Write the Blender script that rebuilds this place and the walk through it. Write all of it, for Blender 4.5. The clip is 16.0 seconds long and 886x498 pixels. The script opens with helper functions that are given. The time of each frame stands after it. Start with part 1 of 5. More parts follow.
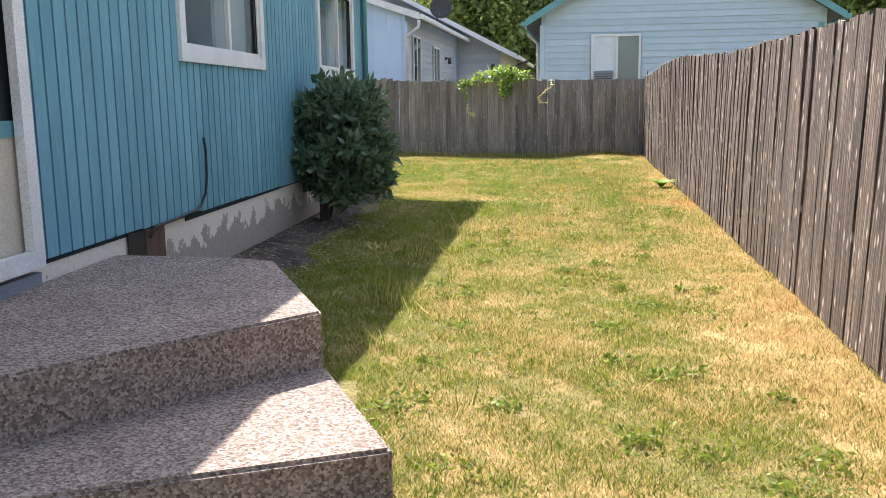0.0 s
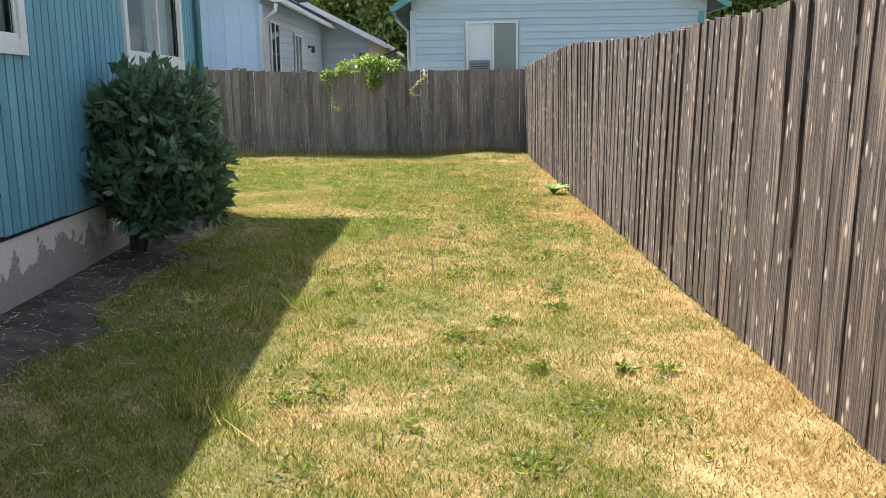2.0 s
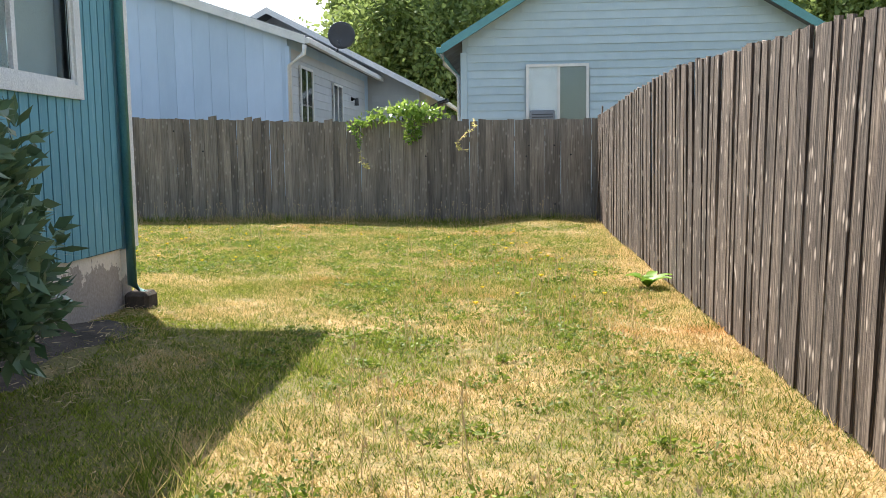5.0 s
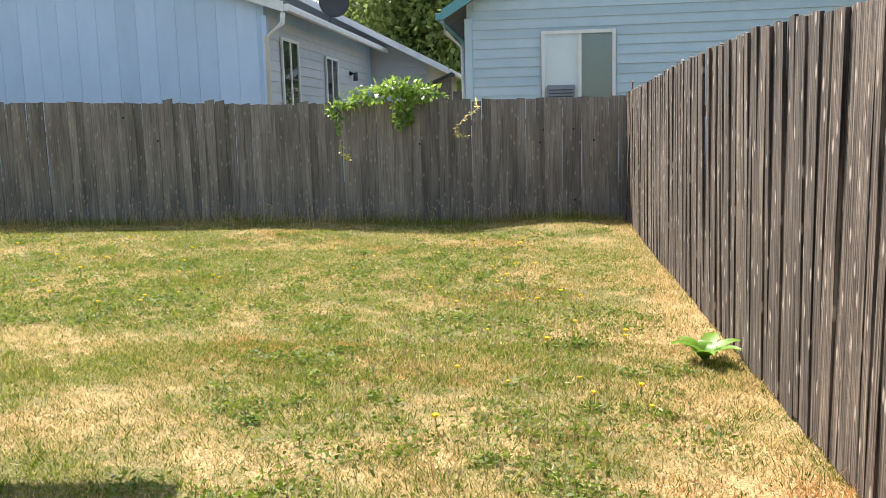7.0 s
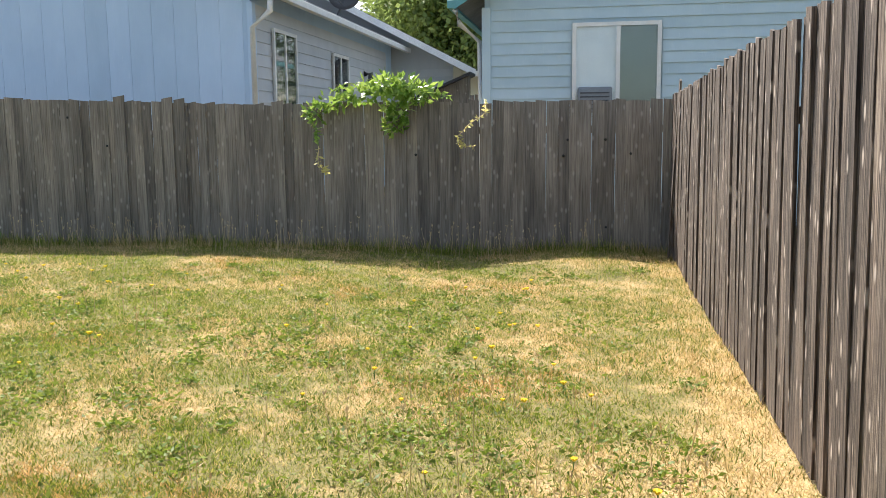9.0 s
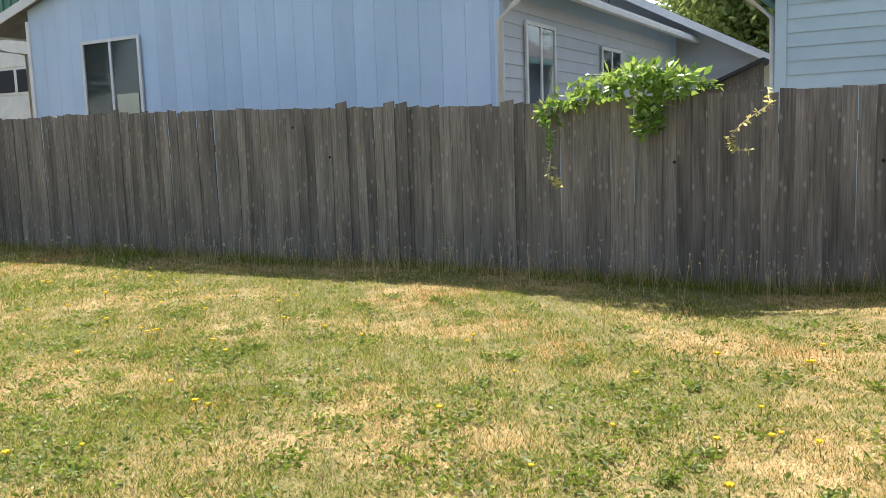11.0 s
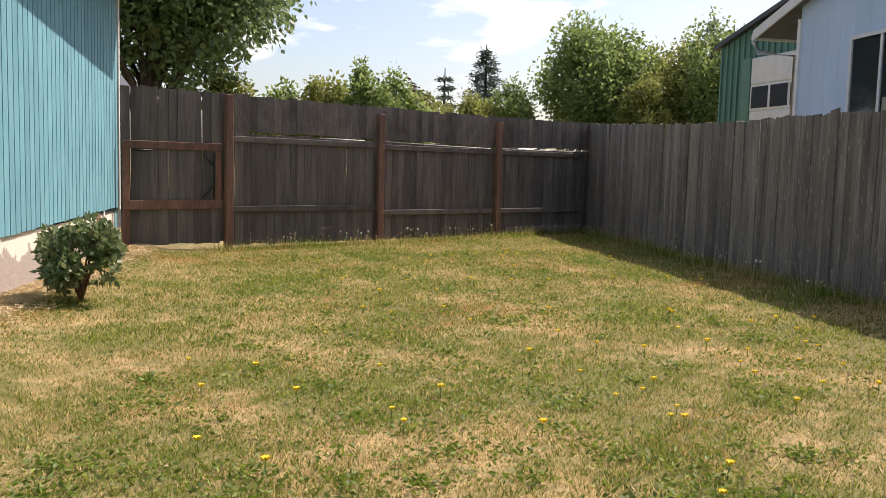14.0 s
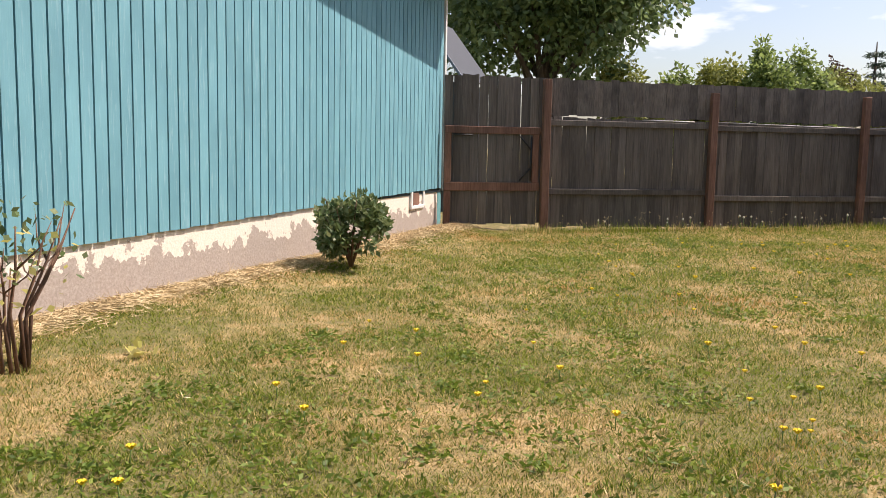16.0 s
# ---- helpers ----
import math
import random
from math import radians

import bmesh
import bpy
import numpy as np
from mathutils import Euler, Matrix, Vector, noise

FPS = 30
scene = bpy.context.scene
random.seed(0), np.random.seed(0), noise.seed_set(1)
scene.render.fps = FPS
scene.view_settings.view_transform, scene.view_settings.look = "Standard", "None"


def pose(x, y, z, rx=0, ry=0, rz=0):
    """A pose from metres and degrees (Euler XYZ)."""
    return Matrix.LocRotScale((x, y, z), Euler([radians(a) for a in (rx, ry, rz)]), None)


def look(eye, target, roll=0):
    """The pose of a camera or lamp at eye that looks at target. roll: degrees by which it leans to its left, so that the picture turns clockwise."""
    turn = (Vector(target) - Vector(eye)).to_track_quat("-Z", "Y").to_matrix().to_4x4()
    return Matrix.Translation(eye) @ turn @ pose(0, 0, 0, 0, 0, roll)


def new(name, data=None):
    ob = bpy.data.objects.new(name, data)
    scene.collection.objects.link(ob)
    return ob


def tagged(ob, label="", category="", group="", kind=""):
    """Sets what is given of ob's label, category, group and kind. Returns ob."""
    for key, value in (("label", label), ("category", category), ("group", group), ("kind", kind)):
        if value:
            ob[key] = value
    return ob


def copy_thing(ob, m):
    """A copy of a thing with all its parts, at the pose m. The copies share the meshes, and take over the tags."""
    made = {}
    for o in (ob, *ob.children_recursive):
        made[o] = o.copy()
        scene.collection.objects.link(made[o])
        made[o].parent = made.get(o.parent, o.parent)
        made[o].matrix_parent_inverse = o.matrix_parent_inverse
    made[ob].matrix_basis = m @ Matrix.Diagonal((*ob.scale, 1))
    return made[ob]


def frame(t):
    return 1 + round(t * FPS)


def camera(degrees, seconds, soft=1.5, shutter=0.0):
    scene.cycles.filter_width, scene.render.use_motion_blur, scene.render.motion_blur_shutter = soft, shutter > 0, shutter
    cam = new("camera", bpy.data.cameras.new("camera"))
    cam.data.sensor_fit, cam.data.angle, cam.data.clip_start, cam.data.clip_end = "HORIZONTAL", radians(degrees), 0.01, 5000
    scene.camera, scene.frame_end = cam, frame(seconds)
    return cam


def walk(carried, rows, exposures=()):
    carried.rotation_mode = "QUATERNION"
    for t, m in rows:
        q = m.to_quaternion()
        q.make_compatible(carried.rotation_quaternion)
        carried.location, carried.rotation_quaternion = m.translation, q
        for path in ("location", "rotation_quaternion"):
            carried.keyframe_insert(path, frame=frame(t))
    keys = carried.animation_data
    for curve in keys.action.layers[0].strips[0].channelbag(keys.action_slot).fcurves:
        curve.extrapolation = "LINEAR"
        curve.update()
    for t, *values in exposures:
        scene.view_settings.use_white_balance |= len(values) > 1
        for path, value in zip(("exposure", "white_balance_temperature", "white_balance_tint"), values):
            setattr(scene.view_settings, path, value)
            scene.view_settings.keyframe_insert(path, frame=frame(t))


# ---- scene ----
cam = camera(54.4, 16.0, soft=0.7)
PATH = [
    (0, (0.522, -1.612, 1.369), (0.204, 0.333, 1.031), -0.7),
    (0.5, (0.509, -1.157, 1.359), (0.38, 0.808, 1.006), 0.1),
    (1, (0.471, -0.603, 1.404), (0.502, 1.363, 1.036), 0.1),
    (1.5, (0.467, -0.067, 1.417), (0.452, 1.899, 1.054), -0.2),
    (2, (0.385, 0.445, 1.415), (0.355, 2.411, 1.052), -0.8),
    (2.5, (0.375, 0.944, 1.325), (0.284, 2.908, 0.959), -1.3),
    (3, (0.382, 1.538, 1.272), (0.24, 3.502, 0.921), -1.4),
    (3.5, (0.431, 2.167, 1.275), (0.267, 4.131, 0.934), -1.3),
    (4, (0.504, 2.825, 1.244), (0.332, 4.792, 0.921), -1.1),
    (4.5, (0.511, 3.467, 1.212), (0.335, 5.442, 0.951), -0.4),
    (4.7, (0.53, 3.735, 1.223), (0.357, 5.715, 1.002), -0.6),
    (6.8, (0.71, 6.511, 1.488), (0.489, 8.479, 1.209), -1.0),
    (7, (0.758, 6.763, 1.5), (0.519, 8.727, 1.212), -1.5),
    (7.5, (0.831, 7.424, 1.531), (0.571, 9.386, 1.244), -1.6),
    (8, (0.934, 8.064, 1.537), (0.661, 10.025, 1.254), -1.3),
    (8.2, (0.945, 8.335, 1.487), (0.668, 10.297, 1.21), -1.2),
    (10.3, (1.177, 10.657, 1.475), (0.605, 12.554, 1.203), -0.9),
    (10.5, (1.186, 10.878, 1.487), (0.542, 12.753, 1.218), -1.1),
    (10.6, (1.183, 10.969, 1.47), (0.465, 12.818, 1.212), -0.9),
    (11, (1.048, 11.394, 1.465), (0.065, 13.118, 1.221), -2.0),
    (11.4, (0.933, 11.822, 1.426), (-0.249, 13.42, 1.197), -1.9),
    (11.5, (0.933, 11.896, 1.424), (-0.336, 13.425, 1.197), -1.8),
    (12, (0.78, 12.299, 1.403), (-0.797, 13.507, 1.175), -0.1),
    (12.5, (0.491, 12.691, 1.421), (-1.244, 13.657, 1.187), 1.4),
    (12.9, (0.308, 13.049, 1.38), (-1.537, 13.789, 1.162), 1.0),
    (13, (0.266, 13.15, 1.384), (-1.617, 13.793, 1.178), 1.4),
    (13.2, (0.163, 13.342, 1.381), (-1.774, 13.797, 1.173), 2.0),
    (13.5, (0.046, 13.619, 1.349), (-1.907, 14.002, 1.152), 2.1),
    (14, (-0.127, 14.136, 1.325), (-2.095, 14.438, 1.136), 1.6),
    (14.5, (-0.177, 14.711, 1.306), (-2.164, 14.856, 1.126), 1.5),
    (15, (-0.339, 15.162, 1.233), (-2.331, 15.197, 1.059), 1.7),
    (15.5, (-0.421, 15.505, 1.24), (-2.392, 15.233, 1.041), 1.6),
    (16, (-0.368, 15.75, 1.258), (-2.247, 15.105, 1.023), 1.1),
]
walk(cam, [(t, look(eye, target, roll)) for t, eye, target, roll in PATH],
     exposures=[(0.0, 1.35, 6600, 14), (2.0, 1.15, 6500, 11), (4.5, 1.15, 6500, 9), (8.0, 1.1, 6500, 10), (11.0, 1.05, 6500, 11), (12.5, 0.56, 6700, 15), (14.0, 0.46, 6800, 18), (16.0, 0.45, 6800, 19)])

# ---- world and sun ----
SUN_FROM = Vector((-0.40, 0.66, 1.0)).normalized()
world = bpy.data.worlds.new("sky")
scene.world = world
world.use_nodes = True
wt = world.node_tree
wt.nodes.clear()
w_out = wt.nodes.new("ShaderNodeOutputWorld")
w_bg = wt.nodes.new("ShaderNodeBackground")
w_sky = wt.nodes.new("ShaderNodeTexSky")
w_sky.sky_type = "NISHITA"
w_sky.sun_disc = False
w_sky.sun_elevation = math.asin(SUN_FROM.z)
w_sky.sun_rotation = math.atan2(SUN_FROM.x, SUN_FROM.y)
w_sky.dust_density = 2.0
w_sky.air_density = 1.0
w_co = wt.nodes.new("ShaderNodeTexCoord")
w_map = wt.nodes.new("ShaderNodeMapping")
w_map.inputs["Scale"].default_value = (5.0, 5.0, 17.0)
w_map.inputs["Location"].default_value = (1.7, 0.4, 0.3)
w_noise = wt.nodes.new("ShaderNodeTexNoise")
w_noise.inputs["Scale"].default_value = 1.0
w_noise.inputs["Detail"].default_value = 6.0
w_ramp = wt.nodes.new("ShaderNodeValToRGB")
w_ramp.color_ramp.elements[0].position = 0.56
w_ramp.color_ramp.elements[1].position = 0.68
w_mix = wt.nodes.new("ShaderNodeMixRGB")
w_mix.inputs["Color2"].default_value = (8.5, 8.6, 8.8, 1)
wt.links.new(w_co.outputs["Generated"], w_map.inputs["Vector"])
wt.links.new(w_map.outputs["Vector"], w_noise.inputs["Vector"])
wt.links.new(w_noise.outputs["Fac"], w_ramp.inputs["Fac"])
wt.links.new(w_ramp.outputs["Color"], w_mix.inputs["Fac"])
wt.links.new(w_sky.outputs["Color"], w_mix.inputs["Color1"])
wt.links.new(w_mix.outputs["Color"], w_bg.inputs["Color"])
wt.links.new(w_bg.outputs["Background"], w_out.inputs["Surface"])
w_bg.inputs["Strength"].default_value = 0.13

sun = new("sun", bpy.data.lights.new("sun", "SUN"))
sun.data.energy = 5.0
sun.data.angle = radians(0.5)
sun.data.color = (1.0, 0.94, 0.85)
sun.matrix_world = look((0, 0, 30), Vector((0, 0, 30)) - SUN_FROM)

# ---- materials ----


def material(name, rough=0.8, metal=0.0):
    m = bpy.data.materials.new(name)
    m.use_nodes = True
    b = m.node_tree.nodes["Principled BSDF"]
    b.inputs["Roughness"].default_value = rough
    b.inputs["Metallic"].default_value = metal
    return m, m.node_tree, b


def node(nt, kind, **values):
    n = nt.nodes.new(kind)
    for k, v in values.items():
        n.inputs[k.replace("_", " ")].default_value = v
    return n


def ramp(nt, fac, stops):
    r = nt.nodes.new("ShaderNodeValToRGB")
    while len(r.color_ramp.elements) < len(stops):
        r.color_ramp.elements.new(0.5)
    for e, (p, c) in zip(r.color_ramp.elements, stops):
        e.position = p
        e.color = (*c, 1) if len(c) == 3 else c
    nt.links.new(fac, r.inputs["Fac"])
    return r.outputs["Color"]


def mix(nt, fac, a, b, mode="MIX"):
    m = nt.nodes.new("ShaderNodeMixRGB")
    m.blend_type = mode
    for sock, v in (("Fac", fac), ("Color1", a), ("Color2", b)):
        if isinstance(v, (int, float)):
            m.inputs[sock].default_value = v
        elif isinstance(v, tuple):
            m.inputs[sock].default_value = (*v, 1)
        else:
            nt.links.new(v, m.inputs[sock])
    return m.outputs["Color"]


def coords(nt, scale=(1, 1, 1), shuffle=0.0):
    """Object coordinates, scaled; shuffle shifts them by each object's own random number."""
    co = nt.nodes.new("ShaderNodeTexCoord")
    mp = nt.nodes.new("ShaderNodeMapping")
    mp.inputs["Scale"].default_value = scale
    nt.links.new(co.outputs["Object"], mp.inputs["Vector"])
    if not shuffle:
        return mp.outputs["Vector"]
    oi = nt.nodes.new("ShaderNodeObjectInfo")
    add = nt.nodes.new("ShaderNodeVectorMath")
    add.operation = "MULTIPLY_ADD"
    cmb = nt.nodes.new("ShaderNodeCombineXYZ")
    for k in ("X", "Y", "Z"):
        nt.links.new(oi.outputs["Random"], cmb.inputs[k])
    nt.links.new(cmb.outputs["Vector"], add.inputs[0])
    add.inputs[1].default_value = (shuffle, shuffle * 1.7, shuffle * 2.3)
    nt.links.new(mp.outputs["Vector"], add.inputs[2])
    return add.outputs["Vector"]


def noise_tex(nt, vec, scale, detail=4.0, rough=0.55):
    n = node(nt, "ShaderNodeTexNoise", Scale=scale, Detail=detail, Roughness=rough)
    nt.links.new(vec, n.inputs["Vector"])
    return n.outputs["Fac"]


def bump(nt, b, height, strength=0.3, distance=0.01):
    bp = node(nt, "ShaderNodeBump", Strength=strength, Distance=distance)
    nt.links.new(height, bp.inputs["Height"])
    nt.links.new(bp.outputs["Normal"], b.inputs["Normal"])


def two_tone(name, c1, c2, scale=3.0, fine=60.0, rough=0.8, stretch=(1, 1, 1), shuffle=0.0, depth=0.2, metal=0.0, low=0.35, high=0.65):
    m, nt, b = material(name, rough, metal)
    v = coords(nt, stretch, shuffle)
    n1, n2 = noise_tex(nt, v, scale), noise_tex(nt, v, fine, 3)
    base = ramp(nt, n1, [(low, c1), (high, c2)])
    shade = ramp(nt, n2, [(0.3, (0.8, 0.8, 0.8)), (0.7, (1.12, 1.12, 1.12))])
    nt.links.new(mix(nt, 1.0, base, shade, "MULTIPLY"), b.inputs["Base Color"])
    bump(nt, b, n2, depth)
    return m


def plain(name, c, rough=0.5, metal=0.0, grain=0.06):
    lo = tuple(x * (1 - grain) for x in c)
    hi = tuple(min(1, x * (1 + grain)) for x in c)
    return two_tone(name, lo, hi, 4, 90, rough, depth=0.08, metal=metal)


def weathered(name, dark, mid, pale, knots=0.5, lo=0.36, hi=0.68):
    """Grey, sun-bleached cedar with long grain, dark weather stains and pale knots."""
    m, nt, b = material(name, 0.85)
    v = coords(nt, (1, 1, 0.06), 31.0)
    v2 = coords(nt, (1, 1, 0.35), 17.0)
    v3 = coords(nt, (1, 1, 0.85), 23.0)
    grain = noise_tex(nt, v, 65, 5, 0.65)
    stain = noise_tex(nt, v2, 5, 4)
    base = ramp(nt, grain, [(lo, dark), (0.5, mid), (hi, pale)])
    base = mix(nt, 0.75, base, ramp(nt, stain, [(0.3, (0.5, 0.48, 0.46)), (0.65, (1.15, 1.12, 1.08))]), "MULTIPLY")
    oi = nt.nodes.new("ShaderNodeObjectInfo")
    base = mix(nt, 0.8, base, ramp(nt, oi.outputs["Random"], [(0.0, (0.62, 0.6, 0.58)), (0.5, (1, 0.98, 0.95)), (1.0, (1.25, 1.2, 1.12))]), "MULTIPLY")
    vor = node(nt, "ShaderNodeTexVoronoi", Scale=6.5)
    vor.voronoi_dimensions = "2D"
    sx = nt.nodes.new("ShaderNodeSeparateXYZ")
    cx = nt.nodes.new("ShaderNodeCombineXYZ")
    nt.links.new(v3, sx.inputs[0])
    nt.links.new(sx.outputs["X"], cx.inputs["X"])
    nt.links.new(sx.outputs["Z"], cx.inputs["Y"])
    nt.links.new(cx.outputs[0], vor.inputs["Vector"])
    spot = ramp(nt, vor.outputs["Distance"], [(0.05, (knots, knots, knots)), (0.12, (0, 0, 0))])
    base = mix(nt, spot, base, tuple(min(1, c * 2.0) for c in pale))
    nt.links.new(base, b.inputs["Base Color"])
    bump(nt, b, grain, 0.6, 0.006)
    return m


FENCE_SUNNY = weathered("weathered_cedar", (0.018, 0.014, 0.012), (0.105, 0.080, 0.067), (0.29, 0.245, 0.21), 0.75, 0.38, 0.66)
# same cedar made paler, so the far fence reads brighter in its shade
FENCE_FAR = weathered("weathered_cedar_pale", (0.10, 0.088, 0.076), (0.24, 0.212, 0.185), (0.37, 0.335, 0.295), 0.2, 0.25, 0.8)
FENCE_DARK = weathered("dark_cedar", (0.075, 0.066, 0.06), (0.145, 0.128, 0.114), (0.21, 0.188, 0.168), 0.05, 0.25, 0.8)
POST_RED = weathered("reddish_post_wood", (0.10, 0.055, 0.038), (0.19, 0.10, 0.07), (0.26, 0.15, 0.11), 0.05, 0.25, 0.8)


def painted_siding(name, c_lo, c_hi, worn):
    m, nt, b = material(name, 0.75)
    v = coords(nt, (1, 1, 0.08), 13.0)
    v2 = coords(nt, (1, 1, 0.5), 7.0)
    grain, blotch = noise_tex(nt, v, 50, 5, 0.65), noise_tex(nt, v2, 2.2, 4)
    base = ramp(nt, blotch, [(0.3, c_lo), (0.7, c_hi)])
    wear = ramp(nt, grain, [(0.56, (0, 0, 0)), (0.72, (0.55, 0.55, 0.55))])
    base = mix(nt, wear, base, worn)
    oi = nt.nodes.new("ShaderNodeObjectInfo")
    base = mix(nt, 0.6, base, ramp(nt, oi.outputs["Random"], [(0.0, (0.86, 0.88, 0.88)), (1.0, (1.1, 1.08, 1.08))]), "MULTIPLY")
    nt.links.new(base, b.inputs["Base Color"])
    bump(nt, b, grain, 0.35, 0.004)
    return m


TEAL = painted_siding("teal_paint", (0.105, 0.27, 0.325), (0.15, 0.36, 0.42), (0.30, 0.47, 0.52))
# near-black teal: the shade inside the siding grooves, put in as colour
GROOVE_SHADE = plain("painted_groove_shade", (0.008, 0.02, 0.023), 0.9)
TEAL_TRIM = plain("teal_trim_paint", (0.12, 0.32, 0.34), 0.6)
SOFT_BLUE = painted_siding("pale_blue_paint", (0.45, 0.57, 0.70), (0.51, 0.63, 0.76), (0.55, 0.65, 0.76))
LAP_BLUE = painted_siding("blue_grey_lap_paint", (0.41, 0.52, 0.58), (0.47, 0.58, 0.63), (0.53, 0.62, 0.66))
LAP_GREY = painted_siding("grey_lap_paint", (0.47, 0.49, 0.51), (0.53, 0.55, 0.57), (0.58, 0.58, 0.58))
WHITE = plain("white_paint", (0.72, 0.71, 0.68), 0.5)
CREAM = plain("cream_paint", (0.62, 0.55, 0.42), 0.6)
GREEN_METAL = plain("green_ribbed_metal", (0.10, 0.22, 0.17), 0.5, 0.0)
SHINGLE = two_tone("grey_shingles", (0.10, 0.11, 0.12), (0.18, 0.19, 0.2), 2, 40, 0.9, (1, 1, 1), 0, 0.6)
BLIND = plain("white_blind", (0.88, 0.88, 0.9), 0.7)
DIM_CURTAIN = plain("dim_green_curtain", (0.2, 0.24, 0.22), 0.9)
CURTAIN = plain("pale_curtain", (0.42, 0.46, 0.42), 0.9)
# near-black paint for the darkness of unlit rooms that are not built
ROOM_SHADE = plain("painted_room_shade", (0.03, 0.035, 0.04), 0.9)
BLACK = plain("black_rubber", (0.015, 0.015, 0.016), 0.5)
DISH = plain("dark_grey_metal", (0.05, 0.055, 0.065), 0.5)
AC_GREY = plain("grey_appliance_metal", (0.2, 0.22, 0.25), 0.5)
# pale colour for the line of light between upper and lower fence boards
GAP_LIGHT = plain("pale_gap_light", (0.6, 0.58, 0.55), 0.6)
BARK = two_tone("bark", (0.05, 0.038, 0.028), (0.11, 0.085, 0.065), 6, 40, 0.95, (1, 1, 0.3), 0, 0.8)
TWIG = two_tone("thorny_twig_bark", (0.09, 0.05, 0.03), (0.2, 0.11, 0.07), 9, 60, 0.9)
YELLOW = plain("dandelion_yellow", (0.85, 0.62, 0.02), 0.7)
SEEDHEAD = plain("pale_seed_head", (0.6, 0.57, 0.48), 0.9)
STEM = plain("green_stem", (0.12, 0.2, 0.04), 0.6)
STRAW = two_tone("straw_stalk", (0.48, 0.35, 0.18), (0.70, 0.55, 0.32), 3, 30, 0.8)


def glass_mat():
    m, nt, b = material("window_glass", 0.03)
    b.inputs["Base Color"].default_value = (0.9, 0.95, 0.95, 1)
    b.inputs["Transmission Weight"].default_value = 1.0
    b.inputs["IOR"].default_value = 1.45
    return m


GLASS = glass_mat()


def concrete_foundation():
    m, nt, b = material("peeling_foundation", 0.9)
    v = coords(nt)
    co = nt.nodes.new("ShaderNodeSeparateXYZ")
    nt.links.new(v, co.inputs[0])
    n1, n2 = noise_tex(nt, v, 5.0, 6, 0.65), noise_tex(nt, v, 45, 4)
    s = node(nt, "ShaderNodeMath")
    s.operation = "MULTIPLY_ADD"
    nt.links.new(co.outputs["Z"], s.inputs[0])
    s.inputs[1].default_value = 1.1
    nt.links.new(n1, s.inputs[2])
    keep = ramp(nt, s.outputs[0], [(0.89, (0, 0, 0)), (0.905, (1, 1, 1))])
    raw = ramp(nt, n2, [(0.3, (0.30, 0.25, 0.21)), (0.7, (0.42, 0.36, 0.31))])
    paint = ramp(nt, n2, [(0.3, (0.66, 0.58, 0.48)), (0.7, (0.76, 0.69, 0.6))])
    nt.links.new(mix(nt, keep, raw, paint), b.inputs["Base Color"])
    bump(nt, b, n2, 0.3, 0.01)
    return m


FOUNDATION = concrete_foundation()


def aggregate():
    m, nt, b = material("exposed_aggregate_concrete", 0.85)
    v = coords(nt)
    vor = node(nt, "ShaderNodeTexVoronoi", Scale=95)
    nt.links.new(v, vor.inputs["Vector"])
    n1 = noise_tex(nt, v, 2.5, 5)
    hue = nt.nodes.new("ShaderNodeSeparateColor")
    nt.links.new(vor.outputs["Color"], hue.inputs[0])
    stone = ramp(nt, hue.outputs[0], [(0.0, (0.11, 0.08, 0.065)), (0.5, (0.27, 0.215, 0.18)), (1.0, (0.46, 0.38, 0.33))])
    base = mix(nt, 0.6, stone, ramp(nt, n1, [(0.3, (0.66, 0.62, 0.6)), (0.7, (1.15, 1.1, 1.08))]), "MULTIPLY")
    nt.links.new(base, b.inputs["Base Color"])
    bump(nt, b, vor.outputs["Distance"], 0.7, 0.008)
    return m


AGGREGATE = aggregate()
GREEN_A, GREEN_B = (0.06, 0.11, 0.010), (0.37, 0.42, 0.055)
DRY_A, DRY_B = (0.23, 0.15, 0.05), (0.72, 0.56, 0.26)


def math_node(nt, op, a, b2):
    n = nt.nodes.new("ShaderNodeMath")
    n.operation = op
    for i, v in enumerate((a, b2)):
        if isinstance(v, (int, float)):
            n.inputs[i].default_value = v
        else:
            nt.links.new(v, n.inputs[i])
    return n.outputs[0]


